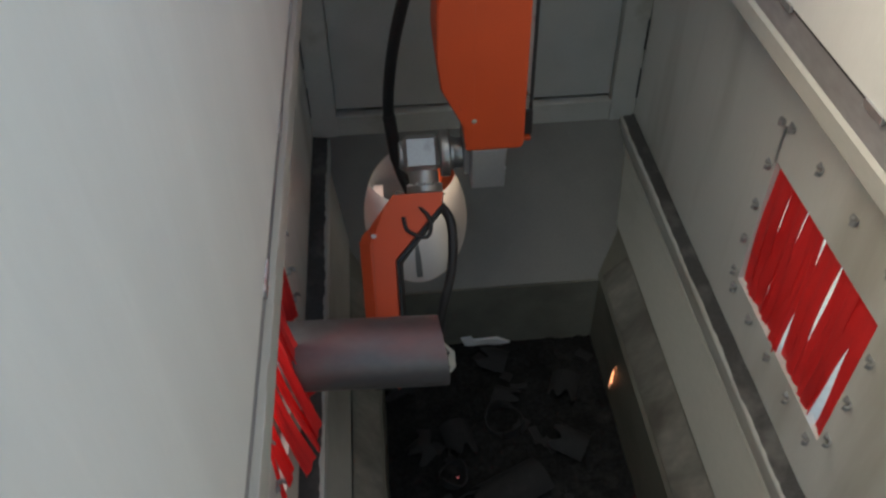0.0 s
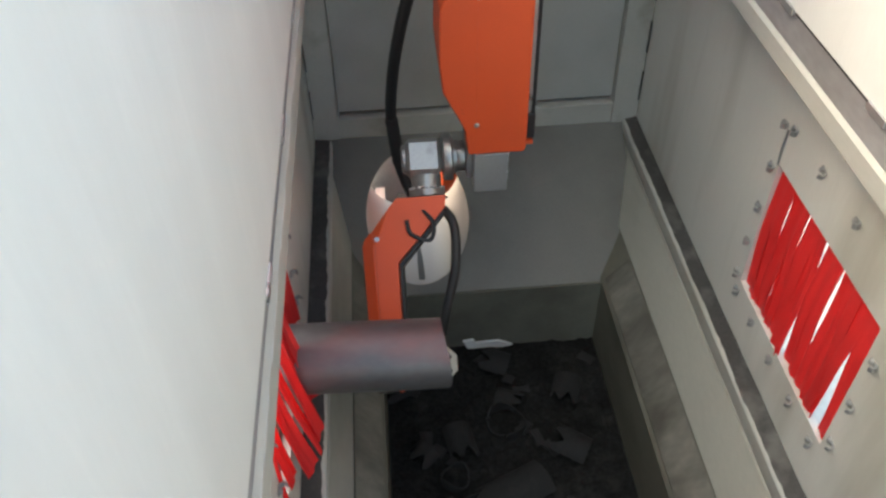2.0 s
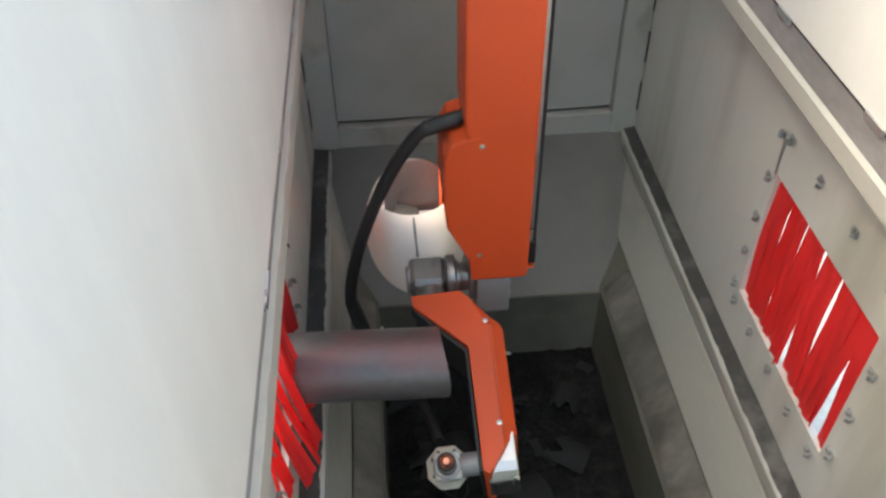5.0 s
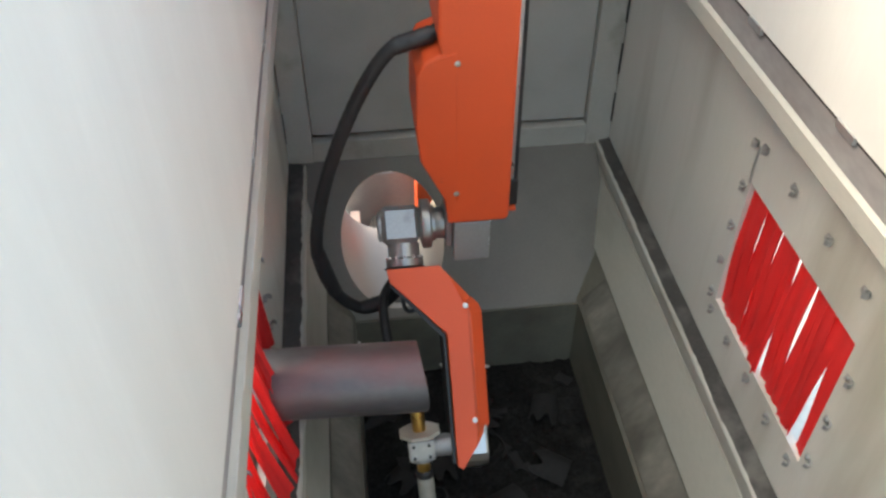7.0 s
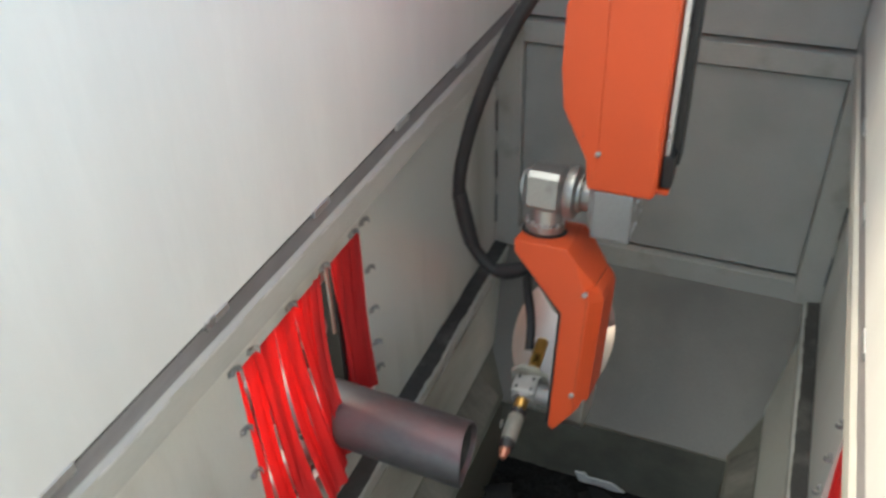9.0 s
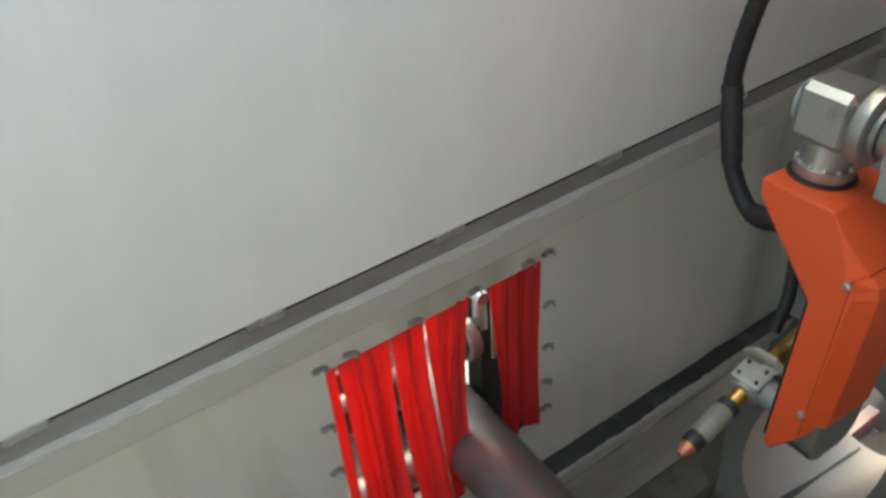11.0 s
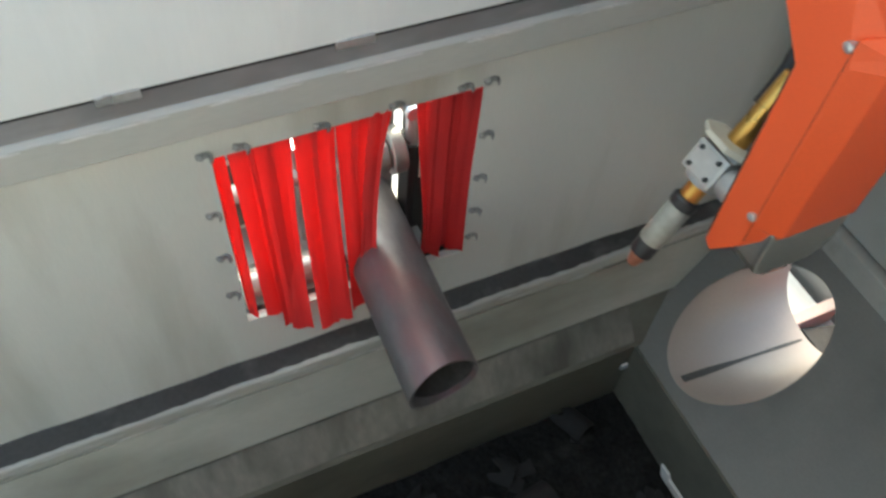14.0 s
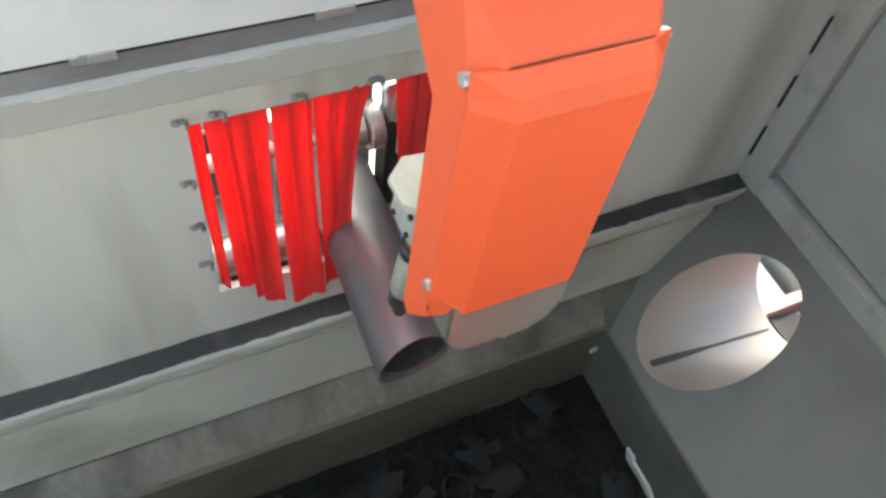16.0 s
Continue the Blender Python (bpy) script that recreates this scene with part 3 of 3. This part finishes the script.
part("guide_plate", box(-0.05, -0.044, 0.448, 0.46, 0.72, 0.97, 0.002), IVORY, feeder, "pale guide plate")
rod_y(0.022, -0.2, 0.66, -0.05, 0.3, CAST, "cross_rod", "grey cross rod")
part("tray", box(-0.3, -0.03, -0.1, 0.5, 0.385, 0.41, 0.004), CAST, feeder, "grey tray under the rollers")
# added plate that keeps daylight from shining through the far strips
part("guard_plate", box(-0.042, -0.036, 0.462, 0.62, 0.36, 1.04, 0.002), BLACK, feeder, "dark plate added to block light behind the strips")
part("machine_side", box(-0.62, -0.58, -0.4, 0.33, 0.0, 0.80, 0.01), CAST, feeder, "grey machine side plate")
part("machine_foot", box(-0.62, -0.58, -0.4, 0.33, -0.78, 0.0), CAST, feeder)
rod_y(0.03, -0.3, 0.72, -0.1, 0.33, ZINC, "cross_rod", "bright cross rod")
part("bracket", box(-0.34, -0.26, 0.18, 0.2, 0.3, 0.78, 0.004), BLACK, feeder, "dark bearing bracket")
part("bracket", box(-0.34, -0.26, 0.31, 0.33, 0.3, 0.9, 0.004), CAST, feeder, "grey bearing bracket")
# added dark backing that hides bright floor behind the near strips
part("machine_body", box(-0.33, -0.31, -0.2, 0.3, 0.405, 0.64, 0.006), SOOTY, feeder, "dark backing plate added behind the strip gaps")
# added black backdrop, so the gap between the strips reads dark
part("control_cabinet", box(-0.52, -0.42, 0.76, 1.6, -0.78, 1.12, 0.01), BLACK, feeder, "dark backdrop added behind the rollers to darken the gap")
# added plate that darkens the bright gap beside the bracket
part("guard_plate", box(-0.165, -0.14, 0.455, 0.70, -0.78, 0.90, 0.004), BLACK, feeder, "dark plate added to darken the gap behind the bracket")
part("tray_stand", box(-0.26, -0.22, 0.1, 0.14, -0.78, 0.385), CAST, feeder)

# ---------------------------------------------------------------- the robot
GEAR_DROP = -0.015   # the wrist axis below the column origin
ARM_SCALE = 0.95     # length of the arm below its seat
robot = thing("cutting_robot", "orange gantry cutting robot with a torch on its bent arm", "robot")
COL = [(0.112, 0.055), (0.262, 0.055), (0.268, 0.07), (0.268, 2.6), (0.092, 2.6), (0.092, 0.56), (0.10, 0.53), (0.06, 0.515), (0.042, 0.48), (0.038, 0.34), (0.047, 0.25), (0.105, 0.13)]
part("column_cover", prism(COL, "y", -0.093, 0.10, 0.008), ORANGE, robot, "orange painted sheet-metal column cover")
part("side_cover", prism([(0.132, 0.10), (0.132, 0.535), (0.10, 0.527), (0.06, 0.511), (0.046, 0.478), (0.042, 0.34), (0.051, 0.252), (0.109, 0.133)], "y", -0.0955, -0.0925, 0.0012), ORANGE, robot, "orange bulged side cover")
part("base_lip", box(0.262, 0.292, -0.06, 0.06, 0.055, 0.065, 0.002), ORANGE, robot, "orange lip below the guide")
part("column_rail", box(0.272, 0.284, -0.05, -0.02, 0.15, 2.6, 0.002), ZINC, robot, "grey linear guide rail")
part("column_rail", box(0.272, 0.302, -0.012, 0.045, 0.11, 2.6, 0.002), BLACK, robot, "black guide strip")
part("rail_stop", box(0.270, 0.296, -0.055, 0.0, 0.07, 0.15, 0.005), BLACK, robot, "black rail end stop")
part("motor_box", box(0.128, 0.222, -0.09, 0.06, -0.078, 0.054, 0.006), MOTOR, robot, "grey cast motor housing")
part("motor_flange", box(0.112, 0.128, -0.06, 0.05, -0.05, 0.054, 0.004), CAST, robot)
for z in (-0.05, 0.01):
    part("bolt", lathe([(0.007, 0), (0.007, 0.008)], 8, Matrix.Translation((0.218, -0.06, z)) @ ALONG_X), ZINC, robot)
part("collar", lathe([(0.04, 0.086), (0.042, 0.09), (0.042, 0.11), (0.036, 0.113), (0.036, 0.13)], 36, Matrix.Translation((0, 0, GEAR_DROP)) @ ALONG_X), STEEL, robot, "stepped steel collar")
for z in (0.152, 0.509):
    part("screw", lathe([(0.007, 0), (0.007, 0.003), (0.003, 0.0045)], 12, Matrix.Translation((0.133, -0.093, z)) @ Matrix.Rotation(radians(90), 4, "X")), ZINC, robot)

wrist = part("gear_block", finish(box(-0.056, 0.046, -0.05, 0.05, -0.05, 0.05), 0.013, segments=1), STEEL, robot, "machined steel angle gear block")
part("end_cap", lathe([(0.034, -0.066), (0.04, -0.062), (0.04, -0.055)], 32, ALONG_X), CAST, wrist)
part("flange", lathe([(0.05, 0.046), (0.064, 0.05), (0.066, 0.054), (0.066, 0.072), (0.062, 0.076), (0.048, 0.078), (0.048, 0.086)], 44, ALONG_X), STEEL, wrist, "round steel flange")
part("swivel", lathe([(0.046, -0.112), (0.05, -0.108), (0.05, -0.09), (0.042, -0.086), (0.042, -0.049)], 40), STEEL, wrist, "steel swivel collar")
for a in range(12):
    c = math.radians(30 * a)
    part("bolt", lathe([(0.0045, -0.091), (0.0045, -0.083)], 8, Matrix.Translation((0.0455 * math.cos(c), 0.0455 * math.sin(c), 0))), ZINC, wrist)

ARM_SIDE = [(-0.05, -0.115), (0.085, -0.115), (0.1745, -0.226), (0.1825, -0.245), (0.178, -0.555), (0.105, -0.665), (0.09, -0.655), (0.09, -0.30), (-0.045, -0.15)]


def arm_cover():
    """The bent cover: a side outline drawn across, its outer edges folded back."""
    bm = prism(ARM_SIDE, "y", -0.092, 0.092)
    edges = [e for e in bm.edges if all(v.co.x > 0.15 for v in e.verts) and abs(e.verts[0].co.y - e.verts[1].co.y) < 1e-4]
    bmesh.ops.bevel(bm, geom=edges, offset=0.03, segments=1, affect="EDGES")
    return finish(bm, 0.003)


arm = part("arm", arm_cover(), ORANGE, robot, "bent orange painted arm cover")


def outer_cover():
    """The folded outer sheet that laps over the arm, its upper edge open by a hair."""
    bm = prism([(0.150, -0.214), (0.1635, -0.2075), (0.1790, -0.2265), (0.1860, -0.2455), (0.1815, -0.5535), (0.1745, -0.566), (0.150, -0.566)], "y", -0.0945, 0.0945)
    edges = [e for e in bm.edges if all(v.co.x > 0.16 for v in e.verts) and abs(e.verts[0].co.y - e.verts[1].co.y) < 1e-4]
    bmesh.ops.bevel(bm, geom=edges, offset=0.03, segments=1, affect="EDGES")
    return finish(bm, 0.0015)


part("outer_cover", outer_cover(), ORANGE, arm, "orange folded outer sheet lapping over the arm")
part("cover_seam", prism([(0.1600, -0.2080), (0.1610, -0.2066), (0.1618, -0.2066), (0.1608, -0.2080)], "y", -0.068, 0.068), DARK, arm, "thin dark gap above the sheet")
for y in (-0.0933, 0.0933):
    part("side_seam", box(0.1488, 0.1493, y - 0.0006, y + 0.0006, -0.585, -0.215), DARK, arm, "fine dark joint of the lapped sheet")
part("inner_lining", prism([(-0.04, -0.155), (0.087, -0.303), (0.087, -0.65), (0.08, -0.65), (0.08, -0.31), (-0.046, -0.16)], "y", -0.08, 0.08), BLACK, arm, "black inner side of the arm")
part("drive_block", prism([(-0.075, -0.63), (-0.065, -0.652), (-0.04, -0.672), (0.04, -0.672), (0.065, -0.652), (0.075, -0.63), (0.075, -0.55), (-0.075, -0.55)], "x", 0.10, 0.174, 0.006), POLISHED, arm, "polished steel drive block")
for y in (-0.0925, 0.0925):
    for x, z in ((0.143, -0.228), (0.143, -0.535)):
        part("screw", lathe([(0.007, -0.005), (0.007, 0.005), (0.003, 0.006)], 12, Matrix.Translation((x, y, z)) @ Matrix.Rotation(radians(90), 4, "X")), ZINC, arm)
part("seat_ring", lathe([(0.052, -0.117), (0.058, -0.114), (0.052, -0.111)], 32), RUBBER, arm, "black sealing ring")
part("spindle", lathe([(0.028, 0.02), (0.03, 0.024), (0.03, 0.094)], 28, Matrix.Translation((0, -0.026, -0.607)) @ ALONG_X), CAST, arm, "dark spindle of the torch swivel")
part("torch_cable", sweep([(-0.03, 0.05, -0.14), (-0.065, 0.09, -0.2), (-0.062, 0.10, -0.32), (-0.03, 0.075, -0.44), (-0.015, 0.03, -0.51)], 0.013, 10), RUBBER, arm, "black torch cable")
part("cable_loop", sweep([(0.03, 0.08, -0.14), (-0.01, 0.10, -0.19), (0.0, 0.10, -0.24), (0.05, 0.095, -0.22), (0.06, 0.092, -0.18)], 0.006, 8), RUBBER, arm, "thin black cable loop")

shorten = Matrix.Translation((0, 0, -0.115)) @ Matrix.Diagonal((1, 1, ARM_SCALE, 1)) @ Matrix.Translation((0, 0, 0.115))
for ob in (arm, *arm.children):
    ob.data.transform(shorten)

torch = part("torch_clamp", join(box(-0.034, 0.034, -0.034, 0.034, -0.028, 0.028, 0.006), box(0.0, 0.036, -0.028, 0.028, 0.028, 0.036, 0.003)), CLAMP, robot, "pale steel torch clamp with bolts")
for y in (-0.02, 0.02):
    for z in (-0.016, 0.016):
        part("bolt", lathe([(0.004, 0), (0.004, 0.004)], 8, Matrix.Translation((-0.034, y, z)) @ Matrix.Rotation(radians(-90), 4, "Y")), BLACK, torch)
        part("bolt", lathe([(0.004, 0), (0.004, 0.004)], 8, Matrix.Translation((y, -0.034, z)) @ Matrix.Rotation(radians(90), 4, "X")), BLACK, torch)
part("mount_plate", prism([(-0.052, -0.022), (-0.022, -0.052), (0.022, -0.052), (0.052, -0.022), (0.052, 0.022), (0.022, 0.052), (-0.022, 0.052), (-0.052, 0.022)], "z", 0.037, 0.047, 0.002), IVORY, torch, "cream octagonal mounting plate")
part("clamp_ring", lathe([(0.03, -0.036), (0.032, -0.033), (0.032, -0.027)], 28), CAST, torch)
part("torch_tube", lathe([(0.016, -0.085), (0.0175, -0.082), (0.0175, 0.17), (0.014, 0.173)], 24), BRASS, torch, "brass torch tube")
part("torch_nut", lathe([(0.021, -0.086), (0.0235, -0.082), (0.0235, -0.070), (0.02, -0.066)], 24), BLACK, torch, "black nut")
part("torch_body", lathe([(0.0205, -0.164), (0.022, -0.16), (0.022, -0.09), (0.02, -0.086)], 28), TORCHGREY, torch, "grey torch sleeve")
part("torch_cap", lathe([(0.018, -0.192), (0.0205, -0.188), (0.0205, -0.164)], 24), BLACK, torch, "black retaining cap")
part("nozzle", lathe([(0.007, -0.217), (0.010, -0.214), (0.016, -0.192)], 24), COPPER, torch, "copper nozzle")

HOSE = [(0.13, 0.0, 0.58), (0.085, -0.02, 0.545), (0.0, -0.03, 0.525), (-0.072, -0.03, 0.43), (-0.147, -0.03, 0.27), (-0.203, -0.03, 0.10), (-0.228, -0.03, -0.06), (-0.195, -0.03, -0.21), (-0.123, -0.03, -0.285), (-0.05, -0.03, -0.26), (0.0, -0.02, -0.2)]
hose = part("hose", sweep(HOSE, 0.0165, 14, 1, 14), RUBBER, robot, "black corrugated cable hose in a wide loop")

for a, b in ((1, 3), (6, 8), (8, 10)):
    part("wrap", sweep(HOSE[a:b], 0.0195, 14, 1, 10), BLACK, hose, "black tape wrap round the hose")
for a in range(4):
    c = radians(45 + 90 * a)
    part("bolt", lathe([(0.006, 0), (0.006, 0.007)], 8, Matrix.Translation((0.2225, -0.015 + 0.045 * math.cos(c), -0.012 + 0.045 * math.sin(c))) @ ALONG_X), ZINC, robot)
part("motor_plate", box(0.218, 0.2235, -0.075, 0.045, -0.066, 0.042, 0.003), CAST, robot, "grey end plate of the motor")

# ---------------------------------------------------------------- slag and offcuts


def slag_heap():
    bm = bmesh.new()
    nx, ny = 90, 170
    x0, x1, y0, y1 = 0.198, W - 0.198, -1.45, 1.125
    verts = []
    for j in range(ny + 1):
        for i in range(nx + 1):
            x, y = x0 + (x1 - x0) * i / nx, y0 + (y1 - y0) * j / ny
            n1 = noise.noise((x * 5, y * 5, 0.3))
            n2 = noise.noise((x * 17, y * 17, 2.0))
            n3 = noise.noise((x * 48, y * 48, 5.0))
            verts.append(bm.verts.new((x, y, -0.40 + 0.022 * n1 + 0.012 * abs(n2) + 0.006 * n3)))
    for j in range(ny):
        for i in range(nx):
            a = j * (nx + 1) + i
            bm.faces.new((verts[a], verts[a + 1], verts[a + nx + 2], verts[a + nx + 1]))
    return bm


tagged(part("slag", slag_heap(), SLAG), "rough black slag and soot filling the pit", "slag", kind="stuff")


def offcut(R, length, arc):
    """A curved piece cut from a pipe."""
    bm = bmesh.new()
    n = 18
    rings = []
    for rad in (R, R - 0.006):
        for z in (0, length):
            rings.append([bm.verts.new((rad * math.cos(arc * (k / n - 0.5)), rad * math.sin(arc * (k / n - 0.5)), z + 0.02 * math.sin(k * 0.7) * (z > 0))) for k in range(n + 1)])
    a, b, c, d = rings
    for k in range(n):
        bm.faces.new((a[k], a[k + 1], b[k + 1], b[k])), bm.faces.new((c[k], d[k], d[k + 1], c[k + 1]))
        bm.faces.new((a[k], c[k], c[k + 1], a[k + 1])), bm.faces.new((b[k], b[k + 1], d[k + 1], d[k]))
    bm.faces.new((a[0], b[0], d[0], c[0])), bm.faces.new((a[n], c[n], d[n], b[n]))
    return finish(bm, 0, True)


SCRAP = material("scrap_steel", (0.014, 0.0137, 0.0132), 0.85, 0.0, (60, 0.3), (9, 0.4), 0.25, dirt=((0.012, 0.012, 0.0115), 12.0, 0.45, 0.6))
rnd = random.Random(5)
SPOTS = [(0.72, 0.52, 0.095, 0.24, 1.6, 25), (0.62, 0.74, 0.07, 0.035, 6.2, 80), (0.44, 0.74, 0.06, 0.13, 2.0, 100), (0.88, 0.6, 0.07, 0.11, 1.9, -30), (0.48, 0.38, 0.09, 0.02, 6.2, 5), (0.56, 0.12, 0.07, 0.09, 2.4, 60),
         (0.82, 0.16, 0.09, 0.16, 1.5, 10), (0.36, 0.28, 0.06, 0.11, 2.2, -60), (0.38, -0.05, 0.08, 0.13, 1.7, 40), (0.88, 0.92, 0.06, 0.11, 2.0, 70), (0.66, 1.0, 0.07, 0.09, 1.8, -20), (0.31, 0.95, 0.05, 0.11, 2.2, 20), (0.42, 0.54, 0.05, 0.025, 6.2, 0), (0.7, 0.33, 0.06, 0.10, 1.8, 130), (0.6, 0.86, 0.05, 0.08, 2.0, 155), (0.34, 0.66, 0.06, 0.06, 1.9, 45)]
for x, y, R, ln, arc, deg in SPOTS:
    ob = tagged(part("pipe_offcut", offcut(R, ln, arc), SCRAP), "curved sooty pipe offcut lying in the slag", "offcut", "offcuts in the pit")
    flat = arc > 6
    ob.matrix_basis = Matrix.Translation((x, y, -0.388 - (0 if flat else R * math.cos(arc / 2) - 0.01))) @ Matrix.Rotation(radians(deg), 4, "Z") @ (Matrix.Rotation(radians(rnd.uniform(-8, 8)), 4, "X") if flat else Matrix.Rotation(radians(-90 + rnd.uniform(-10, 10)), 4, "Y"))

def cut_plate(a, b, notch):
    """A flat slug with a notched side, as the torch drops it."""
    return prism([(-a, -b), (a, -b), (a, b), (notch * a, b), (notch * a, 0.8 * b), (-0.5 * a, 0.8 * b), (-0.5 * a, b), (-a, b)], "z", -0.003, 0.003, 0.001)


for k in range(26):
    x, y = 0.24 + (W - 0.48) * ((k * 0.618) % 1), -0.1 + 1.16 * ((k * 0.755 + 0.1) % 1)
    a, b = rnd.uniform(0.014, 0.036), rnd.uniform(0.010, 0.026)
    ob = tagged(part("cut_plate", cut_plate(a, b, rnd.uniform(0.1, 0.7)), SCRAP), "flat sooty steel slug with a notched edge, lying in the slag", "offcut", "cut plates in the pit")
    ob.matrix_basis = Matrix.Translation((x, y, -0.391 + rnd.uniform(0, 0.007))) @ Matrix.Rotation(rnd.uniform(0, 3.1), 4, "Z") @ Matrix.Rotation(rnd.uniform(-0.16, 0.16), 4, "X")

# pale pieces that stand in for daylight through gaps at the lip
lip_daylight = thing("bright_scrap", "pale plate standing in for daylight through a slot at the pit edge", "offcut")
part("plate", prism([(0.505, -0.352), (0.545, -0.345), (0.556, -0.365), (0.645, -0.36), (0.70, -0.392), (0.62, -0.41), (0.525, -0.40)], "y", 1.105, 1.115, 0.002), PANEL, lip_daylight)
tagged(part("bright_tab", box(0.205, 0.214, 1.095, 1.12, -0.215, -0.19, 0.002), PANEL), "small pale block standing in for daylight through a gap at the lip corner", "tab")

spark = thing("spark", "glowing spark falling into the pit", "spark")
part("glow", lathe([(0.0006, -0.025), (0.0010, -0.015), (0.0010, 0.02), (0.0005, 0.025)], 8, Matrix.Rotation(radians(10), 4, "Y")), SPARK, spark)

ember = thing("ember", "small red glowing ember on the slag", "ember")
part("glow", lathe([(0.001, -0.002), (0.003, -0.001), (0.0026, 0.001), (0.001, 0.003)], 10), EMBER, ember)

# ---------------------------------------------------------------- movement
# seconds, gear block centre (x, y, z), tilt and turn of the arm, swing of the torch, swing of the hose
ROBOT = [
    (0, 0.374, 0.912, 0.708, -44.5, -183.6, 95, -62),
    (1.5, 0.374, 0.910, 0.708, -44.7, -183.6, 95, -62),
    (2.1, 0.375, 0.914, 0.702, -45.4, -182, 92, -62),
    (2.5, 0.377, 0.928, 0.643, -52.6, -164.3, 79, -58),
    (3, 0.379, 0.902, 0.529, -63.9, -112.4, 35, -45),
    (3.2, 0.378, 0.887, 0.482, -69.9, -91.7, 16, -38),
    (3.7, 0.380, 0.845, 0.377, -80.9, -37.7, -52, -18),
    (4.4, 0.378, 0.785, 0.36, -83.0, -14, -68, -6),
    (5.1, 0.370, 0.745, 0.44, -79.0, -5, -72, 0),
    (5.8, 0.360, 0.717, 0.547, -71.3, -2, -64, 0),
    (6, 0.357, 0.712, 0.610, -63.0, -1.5, -40, 0),
    (6.5, 0.366, 0.735, 0.664, -48.8, -1, 10, 0),
    (7, 0.368, 0.742, 0.684, -43.5, -1, 13, 0),
    (7.5, 0.367, 0.737, 0.714, -43.0, -1, 8, 0),
    (8, 0.376, 0.735, 0.800, -33.5, -1, 0, 0),
    (8.5, 0.417, 0.735, 0.962, -19.5, -2, -30, 0),
    (9, 0.446, 0.742, 1.126, -12.0, -1.5, -66, 0),
    (9.5, 0.478, 0.715, 1.290, -3.0, -1.3, -84, -3),
    (9.7, 0.482, 0.720, 1.345, -3.0, -1.2, -88, -4),
    (10.8, 0.488, 0.75, 1.51, -4.2, -0.5, -74, -9),
    (12, 0.489, 0.805, 1.622, -2.7, 0.6, -56, -14),
    (12.2, 0.492, 0.808, 1.697, -1.5, 0.6, -51, -14),
    (12.5, 0.500, 0.790, 1.761, -0.5, 0, -42, -14),
    (13, 0.494, 0.776, 1.805, -0.1, 0, -32, -14),
    (13.5, 0.498, 0.763, 1.821, 0.2, 0, -31, -14),
    (14, 0.503, 0.705, 1.828, 0.3, 0, -30, -14),
    (14.5, 0.522, 0.581, 1.853, 0.3, -1, -24, -14),
    (15, 0.540, 0.417, 1.892, -0.2, -1.3, -12, -14),
    (15.5, 0.546, 0.299, 1.915, -0.5, -0.6, -7, -14),
    (16, 0.552, 0.237, 1.935, -0.4, 0.3, -7, -14),
]


def motions():
    place, tilt, turn, aim, swing = [], [], [], [], []
    pivot = Matrix.Translation((0.09, 0, 0))
    for t, x, y, z, a, g, b, h in ROBOT:
        rx, rz = Matrix.Translation((0, 0, GEAR_DROP)) @ Matrix.Rotation(radians(a), 4, "X"), Matrix.Rotation(radians(g), 4, "Z")
        place.append((t, Matrix.Translation((x, y, z))))
        tilt.append((t, rx))
        turn.append((t, rx @ rz))
        aim.append((t, rx @ rz @ Matrix.Translation((0.003, -0.026, -0.582)) @ Matrix.Rotation(radians(b), 4, "X") @ Matrix.Rotation(-0.044, 4, "Y")))
        swing.append((t, pivot @ Matrix.Rotation(radians(h), 4, "Z") @ pivot.inverted()))
    walk(robot, place)
    walk(wrist, tilt)
    walk(arm, turn)
    walk(torch, aim)
    walk(hose, swing)
    walk(ember, [(0, pose(0.434, 0.522, -0.368)), (0.6, pose(0.434, 0.522, -0.368)), (1.0, pose(0.434, 0.522, -0.43)), (16, pose(0.434, 0.522, -0.43))])
    walk(spark, [(0, pose(1.01, 0.80, -0.26)), (0.1, pose(1.0, 0.79, -0.52)), (16, pose(1.0, 0.79, -0.52))])


motions()
